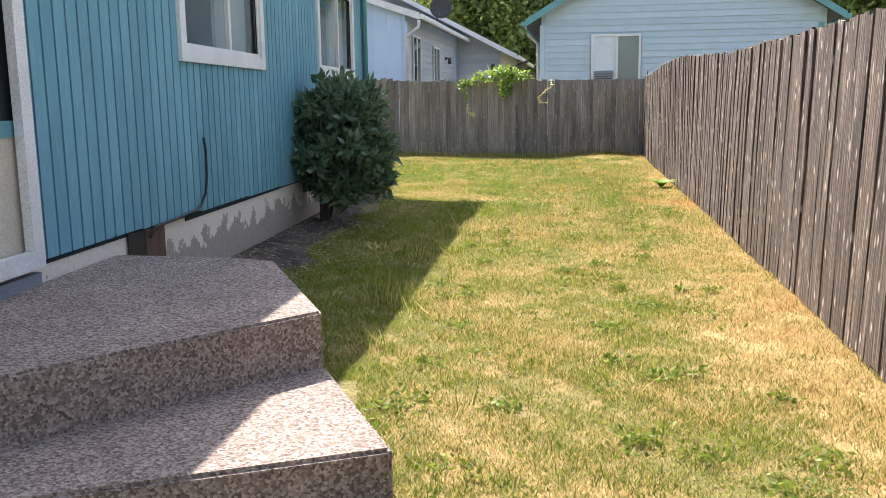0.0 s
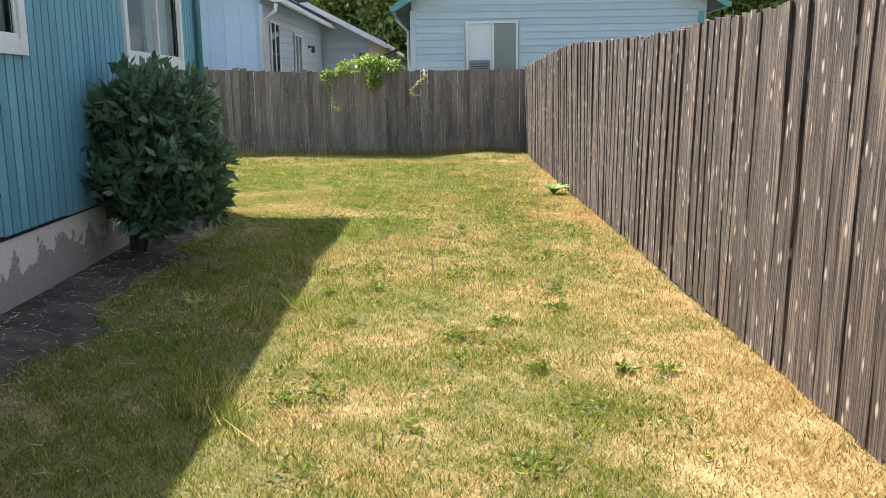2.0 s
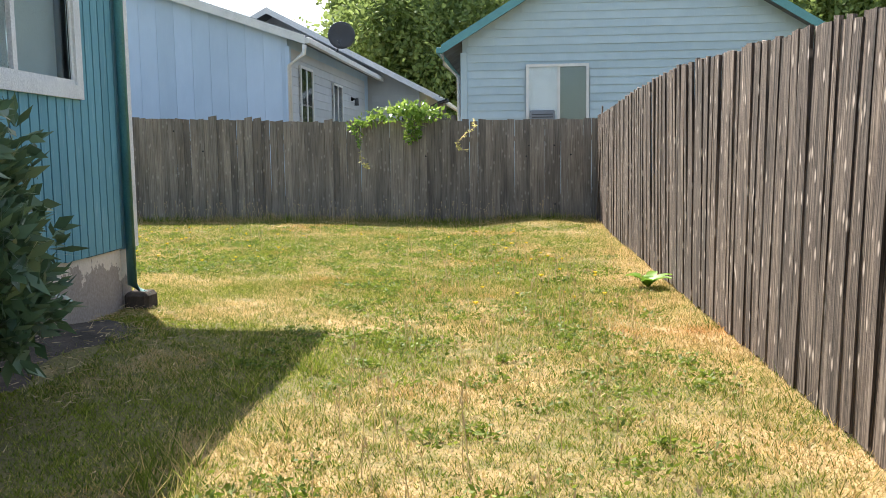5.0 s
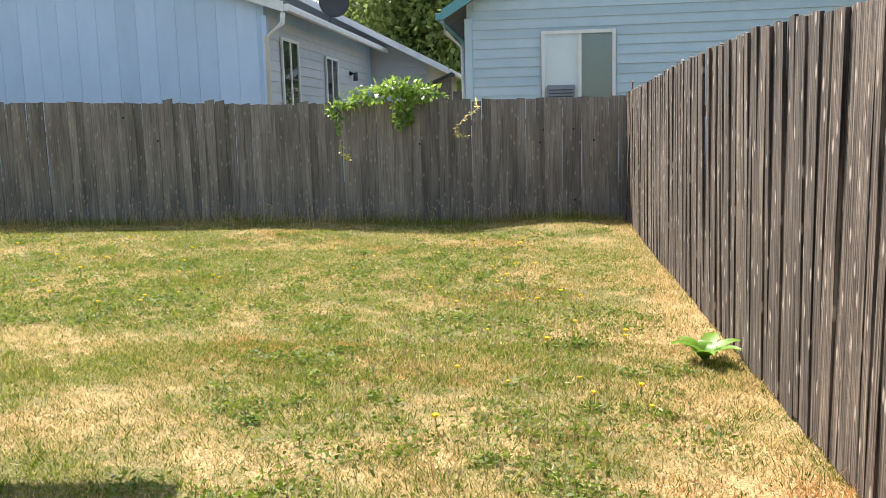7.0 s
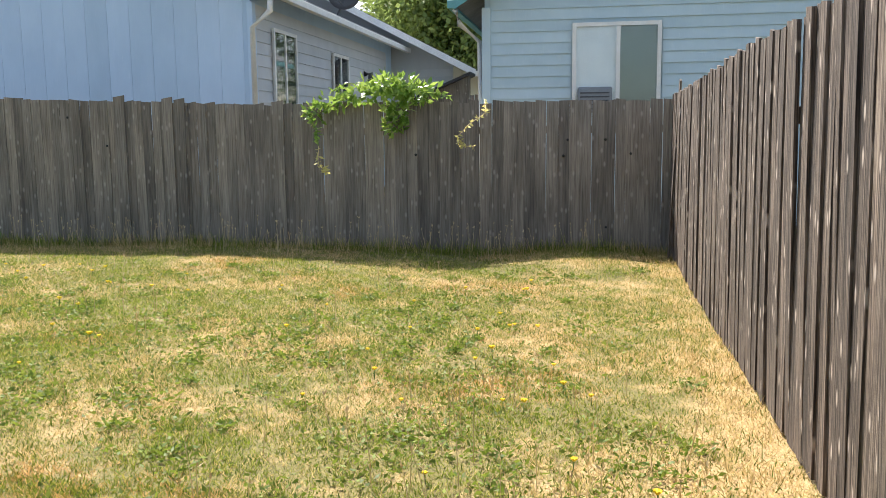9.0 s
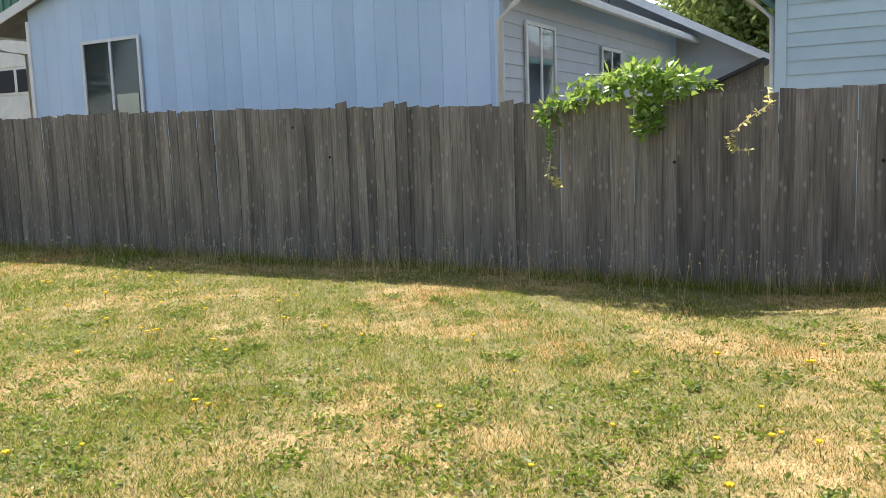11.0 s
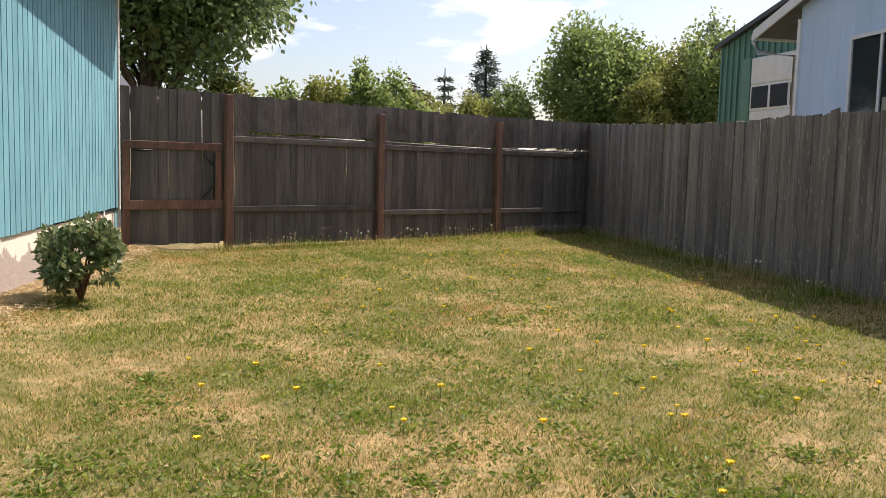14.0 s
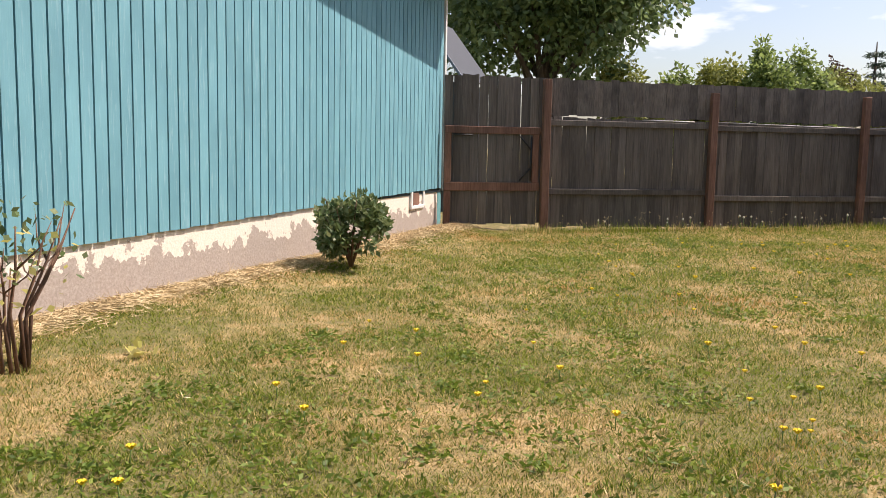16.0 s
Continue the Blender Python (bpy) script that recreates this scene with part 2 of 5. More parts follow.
def dryness(nt, v):
    """How dry the lawn is: broad patches, small tufts, the strips along the fence and the back wall, and darker green
    painted into the house's shadow.
    """
    n1, n2 = noise_tex(nt, v, 0.9, 4), noise_tex(nt, v, 6.0, 4)
    d = math_node(nt, "ADD", math_node(nt, "MULTIPLY", n1, 0.62), math_node(nt, "MULTIPLY", n2, 0.38))
    xyz = nt.nodes.new("ShaderNodeSeparateXYZ")
    nt.links.new(v, xyz.inputs[0])
    strip = nt.nodes.new("ShaderNodeMapRange")
    strip.inputs["From Min"].default_value = 1.15
    strip.inputs["From Max"].default_value = 1.75
    strip.inputs["To Max"].default_value = 0.13
    nt.links.new(xyz.outputs["X"], strip.inputs["Value"])
    past = nt.nodes.new("ShaderNodeMapRange")
    past.inputs["From Min"].default_value = 2.0
    past.inputs["From Max"].default_value = 2.8
    past.inputs["To Max"].default_value = -0.2
    nt.links.new(xyz.outputs["X"], past.inputs["Value"])
    lush = nt.nodes.new("ShaderNodeMapRange")
    lush.inputs["From Min"].default_value = 10.5
    lush.inputs["From Max"].default_value = 13.0
    lush.inputs["To Min"].default_value = 0.0
    lush.inputs["To Max"].default_value = -0.015
    nt.links.new(xyz.outputs["Y"], lush.inputs["Value"])
    d = math_node(nt, "ADD", d, math_node(nt, "ADD", strip.outputs[0], past.outputs[0]))
    # greener turf where the house's shadow falls, its colour deepening that shade
    shade_green = nt.nodes.new("ShaderNodeMapRange")
    shade_green.inputs["From Min"].default_value = -0.9
    shade_green.inputs["From Max"].default_value = -0.4
    shade_green.inputs["To Min"].default_value = -0.07
    shade_green.inputs["To Max"].default_value = 0.0
    nt.links.new(xyz.outputs["X"], shade_green.inputs["Value"])
    shade_end = math_node(nt, "LESS_THAN", xyz.outputs["Y"], 10.3)
    d = math_node(nt, "ADD", d, math_node(nt, "MULTIPLY", shade_green.outputs[0], shade_end))
    return math_node(nt, "ADD", d, lush.outputs[0])


def lawn_soil():
    m, nt, b = material("dry_lawn_thatch", 0.95)
    v = coords(nt)
    d = dryness(nt, v)
    n = noise_tex(nt, v, 70, 4)
    g = ramp(nt, n, [(0.3, (0.075, 0.07, 0.02)), (0.7, (0.24, 0.20, 0.065))])
    s = ramp(nt, n, [(0.3, (0.22, 0.14, 0.06)), (0.7, (0.58, 0.42, 0.20))])
    nt.links.new(mix(nt, ramp(nt, d, [(0.46, (0, 0, 0)), (0.60, (1, 1, 1))]), g, s), b.inputs["Base Color"])
    bump(nt, b, n, 0.6, 0.02)
    return m


def grass_mat():
    m, nt, b = material("lawn_grass", 0.7)
    v = coords(nt)
    geo = nt.nodes.new("ShaderNodeNewGeometry")
    r = geo.outputs["Random Per Island"]
    d = math_node(nt, "ADD", dryness(nt, v), math_node(nt, "MULTIPLY", math_node(nt, "SUBTRACT", r, 0.5), 0.34))
    g = ramp(nt, r, [(0.0, GREEN_A), (1.0, GREEN_B)])
    s = ramp(nt, r, [(0.0, DRY_A), (1.0, DRY_B)])
    rust = ramp(nt, noise_tex(nt, v, 0.55, 3), [(0.54, (0, 0, 0)), (0.68, (0.75, 0.75, 0.75))])
    s = mix(nt, rust, s, ramp(nt, r, [(0.0, (0.22, 0.09, 0.025)), (1.0, (0.66, 0.34, 0.12))]))
    col = mix(nt, ramp(nt, d, [(0.48, (0, 0, 0)), (0.60, (1, 1, 1))]), g, s)
    nt.links.new(col, b.inputs["Base Color"])
    b.inputs["Specular IOR Level"].default_value = 0.25
    tr = nt.nodes.new("ShaderNodeBsdfTranslucent")
    nt.links.new(col, tr.inputs["Color"])
    mx = nt.nodes.new("ShaderNodeMixShader")
    mx.inputs["Fac"].default_value = 0.5
    nt.links.new(b.outputs[0], mx.inputs[1])
    nt.links.new(tr.outputs[0], mx.inputs[2])
    nt.links.new(mx.outputs[0], nt.nodes["Material Output"].inputs["Surface"])
    return m


def leaf_mat(name, c1, c2, c3, rough=0.5, glow=0.25):
    m, nt, b = material(name, rough)
    geo = nt.nodes.new("ShaderNodeNewGeometry")
    nt.links.new(ramp(nt, geo.outputs["Random Per Island"], [(0.0, c1), (0.6, c2), (1.0, c3)]), b.inputs["Base Color"])
    tr = nt.nodes.new("ShaderNodeBsdfTranslucent")
    nt.links.new(ramp(nt, geo.outputs["Random Per Island"], [(0.0, c2), (1.0, c3)]), tr.inputs["Color"])
    mx = nt.nodes.new("ShaderNodeMixShader")
    mx.inputs["Fac"].default_value = glow
    nt.links.new(b.outputs[0], mx.inputs[1])
    nt.links.new(tr.outputs[0], mx.inputs[2])
    nt.links.new(mx.outputs[0], nt.nodes["Material Output"].inputs["Surface"])
    return m


SOIL, GRASS = lawn_soil(), grass_mat()
MULCH = two_tone("dark_garden_soil", (0.035, 0.027, 0.02), (0.11, 0.085, 0.065), 5, 60, 0.98, depth=0.9)
LEAF_LAUREL = leaf_mat("laurel_leaf", (0.06, 0.11, 0.055), (0.11, 0.18, 0.09), (0.18, 0.26, 0.135), 0.3, 0.25)
LEAF_ROSE = leaf_mat("rose_leaf", (0.06, 0.10, 0.035), (0.12, 0.18, 0.06), (0.25, 0.28, 0.13), 0.5, 0.3)
LEAF_VINE = leaf_mat("vine_leaf", (0.06, 0.14, 0.02), (0.18, 0.31, 0.045), (0.42, 0.53, 0.12), 0.35, 0.45)
LEAF_VINE_DRY = leaf_mat("dry_vine_leaf", (0.45, 0.42, 0.1), (0.6, 0.55, 0.18), (0.72, 0.64, 0.28), 0.6, 0.55)
LEAF_MAPLE = leaf_mat("maple_leaf", (0.05, 0.09, 0.035), (0.10, 0.16, 0.055), (0.24, 0.32, 0.13), 0.5, 0.45)
LEAF_BROAD = leaf_mat("broadleaf_green", (0.085, 0.13, 0.04), (0.18, 0.25, 0.07), (0.34, 0.42, 0.14), 0.6, 0.48)
LEAF_YELLOW = leaf_mat("yellow_green_leaf", (0.11, 0.14, 0.03), (0.24, 0.27, 0.065), (0.36, 0.37, 0.11), 0.6, 0.4)
LEAF_FIR = leaf_mat("fir_needles", (0.03, 0.055, 0.035), (0.06, 0.095, 0.065), (0.12, 0.16, 0.11), 0.7, 0.2)
LEAF_PLUM = leaf_mat("plum_leaf", (0.035, 0.02, 0.02), (0.07, 0.035, 0.03), (0.12, 0.07, 0.05), 0.6, 0.2)
LEAF_DOCK = leaf_mat("dock_leaf", (0.10, 0.22, 0.02), (0.18, 0.34, 0.03), (0.26, 0.42, 0.06), 0.45, 0.4)
LEAF_WEED = leaf_mat("weed_leaf", (0.065, 0.11, 0.012), (0.13, 0.20, 0.022), (0.28, 0.34, 0.05), 0.6, 0.4)

# ---- mesh helpers ----


def mesh_of(name, verts, faces, mat, smooth=False):
    me = bpy.data.meshes.new(name)
    me.from_pydata([tuple(v) for v in verts], [], faces)
    me.materials.append(mat)
    if smooth:
        me.polygons.foreach_set("use_smooth", [True] * len(me.polygons))
    me.update()
    return me


def part(name, me, parent=None, m=None, label=""):
    ob = new(name, me)
    ob.parent = parent
    if m is not None:
        ob.matrix_basis = m
    return tagged(ob, label)


BOX_F = [(0, 3, 2, 1), (4, 5, 6, 7), (0, 1, 5, 4), (1, 2, 6, 5), (2, 3, 7, 6), (3, 0, 4, 7)]


def box_vf(x0, x1, y0, y1, z0, z1):
    return [(x0, y0, z0), (x1, y0, z0), (x1, y1, z0), (x0, y1, z0), (x0, y0, z1), (x1, y0, z1), (x1, y1, z1), (x0, y1, z1)], BOX_F


def box(name, x0, x1, y0, y1, z0, z1, mat, edge=0.006):
    bm = bmesh.new()
    v, f = box_vf(x0, x1, y0, y1, z0, z1)
    vs = [bm.verts.new(p) for p in v]
    for q in f:
        bm.faces.new([vs[i] for i in q])
    if edge:
        bmesh.ops.bevel(bm, geom=list(bm.edges), offset=min(edge, 0.3 * min(x1 - x0, y1 - y0, z1 - z0)), segments=1, affect="EDGES", clamp_overlap=True)
    me = bpy.data.meshes.new(name)
    bm.to_mesh(me)
    bm.free()
    me.materials.append(mat)
    return me


def prism(name, poly, z0, z1, mat, edge=0.0):
    """A slab over a plan polygon (counter-clockwise); z1 may be a function of x and y."""
    bm = bmesh.new()
    top = z1 if callable(z1) else (lambda x, y: z1)
    bot = z0 if callable(z0) else (lambda x, y: z0)
    lo = [bm.verts.new((x, y, bot(x, y))) for x, y in poly]
    hi = [bm.verts.new((x, y, top(x, y))) for x, y in poly]
    n = len(poly)
    bm.faces.new(lo[::-1])
    bm.faces.new(hi)
    for i in range(n):
        bm.faces.new((lo[i], lo[(i + 1) % n], hi[(i + 1) % n], hi[i]))
    bmesh.ops.recalc_face_normals(bm, faces=bm.faces)
    if edge:
        bmesh.ops.bevel(bm, geom=list(bm.edges), offset=edge, segments=2, affect="EDGES", clamp_overlap=True)
    me = bpy.data.meshes.new(name)
    bm.to_mesh(me)
    bm.free()
    me.materials.append(mat)
    return me


def tube(name, pts, radii, mat, sides=6):
    verts, faces = [], []
    for i, p in enumerate(pts):
        p = Vector(p)
        d = (Vector(pts[min(i + 1, len(pts) - 1)]) - Vector(pts[max(i - 1, 0)])).normalized()
        a = d.orthogonal().normalized()
        b = d.cross(a)
        r = radii[i] if isinstance(radii, (list, tuple)) else radii
        for k in range(sides):
            t = 2 * math.pi * k / sides
            verts.append(p + r * (math.cos(t) * a + math.sin(t) * b))
    for i in range(len(pts) - 1):
        for k in range(sides):
            k2 = (k + 1) % sides
            faces.append((i * sides + k, i * sides + k2, (i + 1) * sides + k2, (i + 1) * sides + k))
    faces.append(tuple(range(sides))[::-1])
    faces.append(tuple((len(pts) - 1) * sides + k for k in range(sides)))
    return mesh_of(name, verts, faces, mat, True)


def soup(name, tri_verts, mat, per=3):
    """One mesh from an array of loose triangles or quads, shape (n, per, 3)."""
    n = len(tri_verts)
    me = bpy.data.meshes.new(name)
    me.vertices.add(n * per)
    me.vertices.foreach_set("co", np.ascontiguousarray(tri_verts, dtype=np.float32).ravel())
    me.loops.add(n * per)
    me.loops.foreach_set("vertex_index", np.arange(n * per, dtype=np.int32))
    me.polygons.add(n)
    me.polygons.foreach_set("loop_start", np.arange(0, n * per, per, dtype=np.int32))
    me.update(calc_edges=True)
    me.materials.append(mat)
    return me


def unit(a):
    return a / np.maximum(np.linalg.norm(a, axis=-1, keepdims=True), 1e-6)


def leaves(rng, pts, outward, length, width, droop=0.3, spread=0.8):
    """Pointed leaves as folded diamonds (two triangles each) at pts, turned outward with scatter."""
    n = len(pts)
    d = unit(outward + rng.normal(0, spread, (n, 3)) - np.array([0, 0, droop]))
    s = unit(np.cross(d, rng.normal(0, 1, (n, 3))))
    ln = length * rng.uniform(0.6, 1.25, (n, 1))
    wd = width * rng.uniform(0.6, 1.25, (n, 1))
    mid = pts + d * ln * 0.45
    a, b, c, e = pts, mid + s * wd, pts + d * ln, mid - s * wd
    return np.stack([a, b, c, e], axis=1)


def empty(name, label, category, group="", kind="", at=(0, 0, 0)):
    ob = new(name)
    ob.location = at
    return tagged(ob, label, category, group, kind)


# ---- ground ----


def wave(x, y, s, seed):
    return np.sin(x * s + seed) * np.cos(y * s * 1.13 + seed * 2.1) + 0.5 * np.sin(x * s * 2.3 + y * s * 1.7 + seed * 3.3)


def ground_z(x, y):
    z = 0.012 * wave(x, y, 1.1, 2.0)
    z = z + 0.10 * np.exp(-((x - 0.9) / 0.8) ** 2 - ((y - 19.0) / 0.9) ** 2)
    z = z + 0.05 * np.clip((y - 14.5) / 4.0, 0, 1) * np.clip(-x / 4.0, 0, 1) * np.clip((x + 40) / 15, 0, 1) * np.clip((40 - y) / 10, 0, 1)
    z = z + 0.07 * np.exp(-((x + 2.3) / 0.45) ** 2) * np.clip((y - 3) / 1.5, 0, 1) * np.clip((10.7 - y) / 0.8, 0, 1)
    z = z + 0.06 * np.exp(-((y - 11.75) / 0.4) ** 2) * np.clip((-2 - x) / 2, 0, 1) * np.clip((x + 15.5) / 1, 0, 1)
    return z


xs = np.concatenate([[-1500, -500, -200, -100, -60, -40, -28, -20], np.arange(-18.7, 2.61, 0.3), [5, 10, 20, 40, 100, 300, 1500]])
ys = np.concatenate([[-1500, -400, -100, -40, -15, -8], np.arange(-4.0, 21.01, 0.3), [24, 28, 35, 50, 100, 300, 1500]])
gx, gy = np.meshgrid(xs, ys)
gz = ground_z(gx, gy)
nx, ny = len(xs), len(ys)
g_faces = [(j * nx + i, j * nx + i + 1, (j + 1) * nx + i + 1, (j + 1) * nx + i) for j in range(ny - 1) for i in range(nx - 1)]
tagged(new("ground", mesh_of("ground", np.stack([gx.ravel(), gy.ravel(), gz.ravel()], 1), g_faces, SOIL, True)),
       "dry patchy lawn ground with straw-coloured thatch", "lawn", kind="structure")

HX = lambda y: -2.42 - 0.055 * (y - 5.76)      # face of the teal house's side wall
HY = lambda x: 11.15 - 0.03 * (x + 2.74)    # face of its back wall
CORNER_Y, WEST_X = 11.15, -12.83
GATE_LINE = lambda y: -13.41 - 0.641 * (y - 12.9)    # the slanting back fence


def in_yard(x, y):
    far = 19.88
    inside = (x > GATE_LINE(y) + 0.06) & (x < 1.99) & (y > -1.7) & (y < far)
    house = (x < HX(y) + 0.02) & (y < HY(x) + 0.02)
    step = (x < -0.1) & (y < 2.35) & (y > x * 0.9 + 0.4)
    return inside & ~house & ~(step & (x < -0.45 + 0.25 * (1.9 - y)))


rng = np.random.default_rng(5)


def blades(n, x0, x1, y0, y1, h0, h1, w0, keep=None, lean=0.85):
    x, y = rng.uniform(x0, x1, n), rng.uniform(y0, y1, n)
    k = in_yard(x, y)
    bed = (x < HX(y) + 0.5 + 0.12 * wave(x, y, 2.3, 1.0)) & (y < 10.2)
    k &= ~(bed & (rng.uniform(0, 1, n) > 0.08))
    strawbed = (x < -3) & (y < HY(x) + 0.42 + 0.14 * wave(x, y, 2.1, 4.0))
    k &= ~(strawbed & (rng.uniform(0, 1, n) > 0.25))
    if keep is not None:
        k &= keep(x, y)
    x, y = x[k], y[k]
    n = len(x)
    tuft = np.clip(0.85 + 0.16 * wave(x, y, 3.1, 0.7) + 0.2 * wave(x, y, 11.9, 1.9) + rng.normal(0, 0.15, n), 0.35, 1.7)
    h = rng.uniform(h0, h1, n) * tuft
    a = rng.uniform(0, 2 * math.pi, n)
    z = ground_z(x, y)
    base = np.stack([x, y, z - 0.005], 1)
    side = np.stack([np.cos(a), np.sin(a), 0 * a], 1) * (w0 * rng.uniform(0.7, 1.4, n))[:, None]
    a2 = rng.uniform(0, 2 * math.pi, n)
    tip = base + np.stack([np.cos(a2) * lean * h * rng.uniform(0.1, 1.6, n), np.sin(a2) * lean * h * rng.uniform(0.1, 1.6, n), h], 1)
    return np.stack([base - side, base + side, tip], 1)


grass = np.concatenate([
    blades(330000, -2.6, 1.99, -1.7, 6.0, 0.014, 0.038, 0.0030),
    blades(290000, -3.0, 1.99, 6.0, 12.5, 0.014, 0.038, 0.0034),
    blades(350000, -6.5, 1.99, 11.5, 19.9, 0.014, 0.038, 0.0036),
    blades(300000, -2.2, 1.99, -1.6, 7.5, 0.012, 0.034, 0.0026, keep=lambda x, y: rng.uniform(0, 1, len(x)) < np.clip((7.5 - y) / 5.0, 0, 1)),
    blades(480000, -8.0, 1.95, 11.5, 19.5, 0.012, 0.034, 0.0028, keep=lambda x, y: rng.uniform(0, 1, len(x)) < np.clip(1.25 - np.hypot((x + 2.2) / 4.6, (y - 14.6) / 3.6), 0, 1)),
    blades(330000, -18.0, -6.5, 11.4, 19.9, 0.016, 0.042, 0.0055),
])
tagged(new("grass", soup("grass", grass, GRASS)), "short mown lawn grass, half green and half straw-dry", "grass", kind="stuff")

tall = np.concatenate([
    blades(15000, -18, 1.95, 19.5, 19.9, 0.05, 0.2, 0.003, lean=0.4),
    blades(80000, -18, -13, 12.4, 19.8, 0.05, 0.16, 0.004, keep=lambda x, y: x < GATE_LINE(y) + 0.45, lean=0.35),
    blades(4200, 1.6, 1.98, -1, 19.8, 0.03, 0.1, 0.003, lean=0.8),
    blades(11000, -2.0, 1.6, -1.0, 12.0, 0.07, 0.16, 0.003, keep=lambda x, y: wave(x, y, 2.7, 5.0) > 0.75),
    blades(5000, -0.95, -0.45, 2.5, 9.5, 0.08, 0.18, 0.0035, keep=lambda x, y: wave(x, y, 3.7, 2.0) > 0.5),
])
tagged(new("tall_grass", soup("tall_grass", tall, GRASS)), "taller unmown grass tufts along the fences", "grass", kind="stuff")

# garden bed and straw strip beside the house
bed_pts = [(HX(y) + 0.6 + 0.12 * math.sin(y * 2.7) + 0.08 * math.sin(y * 6.1), y) for y in np.arange(3.2, 10.2, 0.25)]


def strip(name, inner, outer, mat, lift):
    verts = [(x, y, float(ground_z(x, y)) + lift) for x, y in inner] + [(x, y, float(ground_z(x, y)) - 0.01) for x, y in outer]
    n = len(inner)
    mids = [((inner[i][0] * 0.5 + outer[i][0] * 0.5), (inner[i][1] + outer[i][1]) * 0.5) for i in range(n)]
    verts += [(x, y, float(ground_z(x, y)) + lift * 0.8 + 0.01) for x, y in mids]
    faces = []
    for i in range(n - 1):
        faces += [(i, 2 * n + i, 2 * n + i + 1, i + 1), (2 * n + i, n + i, n + i + 1, 2 * n + i + 1)]
    return mesh_of(name, verts, faces, mat, True)


tagged(new("garden_bed", strip("garden_bed", [(HX(y) - 0.1, y) for x, y in bed_pts], bed_pts, MULCH, 0.03)),
       "dark bare soil bed along the foundation", "soil", kind="structure")


def debris(n, region, size, mat, name, label):
    x, y = region(n)
    p = np.stack([x, y, ground_z(x, y) + rng.uniform(0.01, 0.05, n)], 1)
    d = unit(rng.normal(0, 1, (n, 3)) * np.array([1, 1, 0.22]))
    s = unit(np.cross(d, rng.normal(0, 1, (n, 3)))) * 0.003
    ln = rng.uniform(0.4, 1.3, (n, 1)) * size
    tagged(new(name, soup(name, np.stack([p - s, p + s, p + d * ln], 1), mat)), label, "straw", kind="stuff")


def straw_region(n):
    x = rng.uniform(-12.9, -3.2, n)
    return x, HY(x) + np.abs(rng.normal(0, 0.25, n)) + 0.02


def bed_region(n):
    y = rng.uniform(3.3, 11.0, n)
    return HX(y) + np.abs(rng.normal(0, 0.55, n)) + 0.03, y


debris(30000, straw_region, 0.1, STRAW, "straw_litter", "dry straw litter along the back wall")
debris(1500, bed_region, 0.07, STRAW, "bed_litter", "dry grass litter on the garden bed")

# ---- fences ----


def board_meshes(mat, width, thick, count, seed):
    """Unit-high boards with a little warp, worn top corners and an uneven edge."""
    r = random.Random(seed)
    out = []
    for _ in range(count):
        verts, rows = [], 5
        bend, cup = r.uniform(-0.008, 0.008), r.uniform(-0.006, 0.006)
        skew = r.uniform(-0.012, 0.012)
        for i in range(rows):
            t = i / (rows - 1)
            dx = bend * math.sin(math.pi * t) + r.uniform(-0.0015, 0.0015)
            dy = cup * math.sin(math.pi * t)
            w = width / 2 + r.uniform(-0.002, 0.002)
            z0, z1 = t, t
            if i == rows - 1:
                z0, z1 = t - skew / 2, t + skew / 2
            verts += [(-w + dx, -thick / 2 + dy, z0), (w + dx, -thick / 2 + dy, z1), (w + dx, thick / 2 + dy, z1), (-w + dx, thick / 2 + dy, z0)]
        faces = [(3, 2, 1, 0)]
        for i in range(rows - 1):
            for k in range(4):
                k2 = (k + 1) % 4
                faces.append((i * 4 + k, i * 4 + k2, i * 4 + 4 + k2, i * 4 + 4 + k))
        e = (rows - 1) * 4
        faces.append((e, e + 1, e + 2, e + 3))
        out.append(mesh_of("board", verts, faces, mat))
    return out


def board_run(parent, meshes, start, stop, turn, fixed, top, bottom, pitch, gap, seed, lean=0.6, proud=0.006, axis="x", tilt=None):
    """Upright boards side by side from start to stop along x or y."""
    r = random.Random(seed)
    s = start
    while s < stop:
        w = r.uniform(*pitch)
        c = s + w / 2
        z0, z1 = bottom(c) + r.uniform(-0.01, 0.02), top(c) + r.gauss(0, 0.009)
        m = meshes[r.randrange(len(meshes))]
        f = fixed(c) + r.uniform(-proud, proud)
        x, y = (c, f) if axis == "x" else (f, c)
        lean_now = lean(c) if callable(lean) else 0.0
        part("board", m, parent, pose(x, y, z0, r.gauss(0, 0.25) + (tilt(c) if tilt else 0.0), r.gauss(0, 0.22) + lean_now, turn + r.gauss(0, 0.7)) @ Matrix.Diagonal((w / 0.14, 1, z1 - z0, 1)))
        s += w + r.uniform(*gap)


def lerp(pairs):
    px, py = [p for p, _ in pairs], [q for _, q in pairs]
    return lambda c: float(np.interp(c, px, py))


RIGHT_TOP = lerp([(-4, 1.79), (3, 1.80), (8, 1.83), (11.7, 1.98), (15, 1.96), (17, 1.91), (19.9, 1.88)])
FAR_TOP = lerp([(-18, 2.33), (-14.5, 2.16), (-11.9, 2.07), (-9.1, 2.05), (-7, 1.99), (-5.2, 1.93), (-3.6, 1.865), (-0.6, 1.84), (1.95, 1.84)])
GATE_TOP = lerp([(12.5, 2.34), (16.8, 2.32), (19.6, 2.31), (22.4, 2.34)])

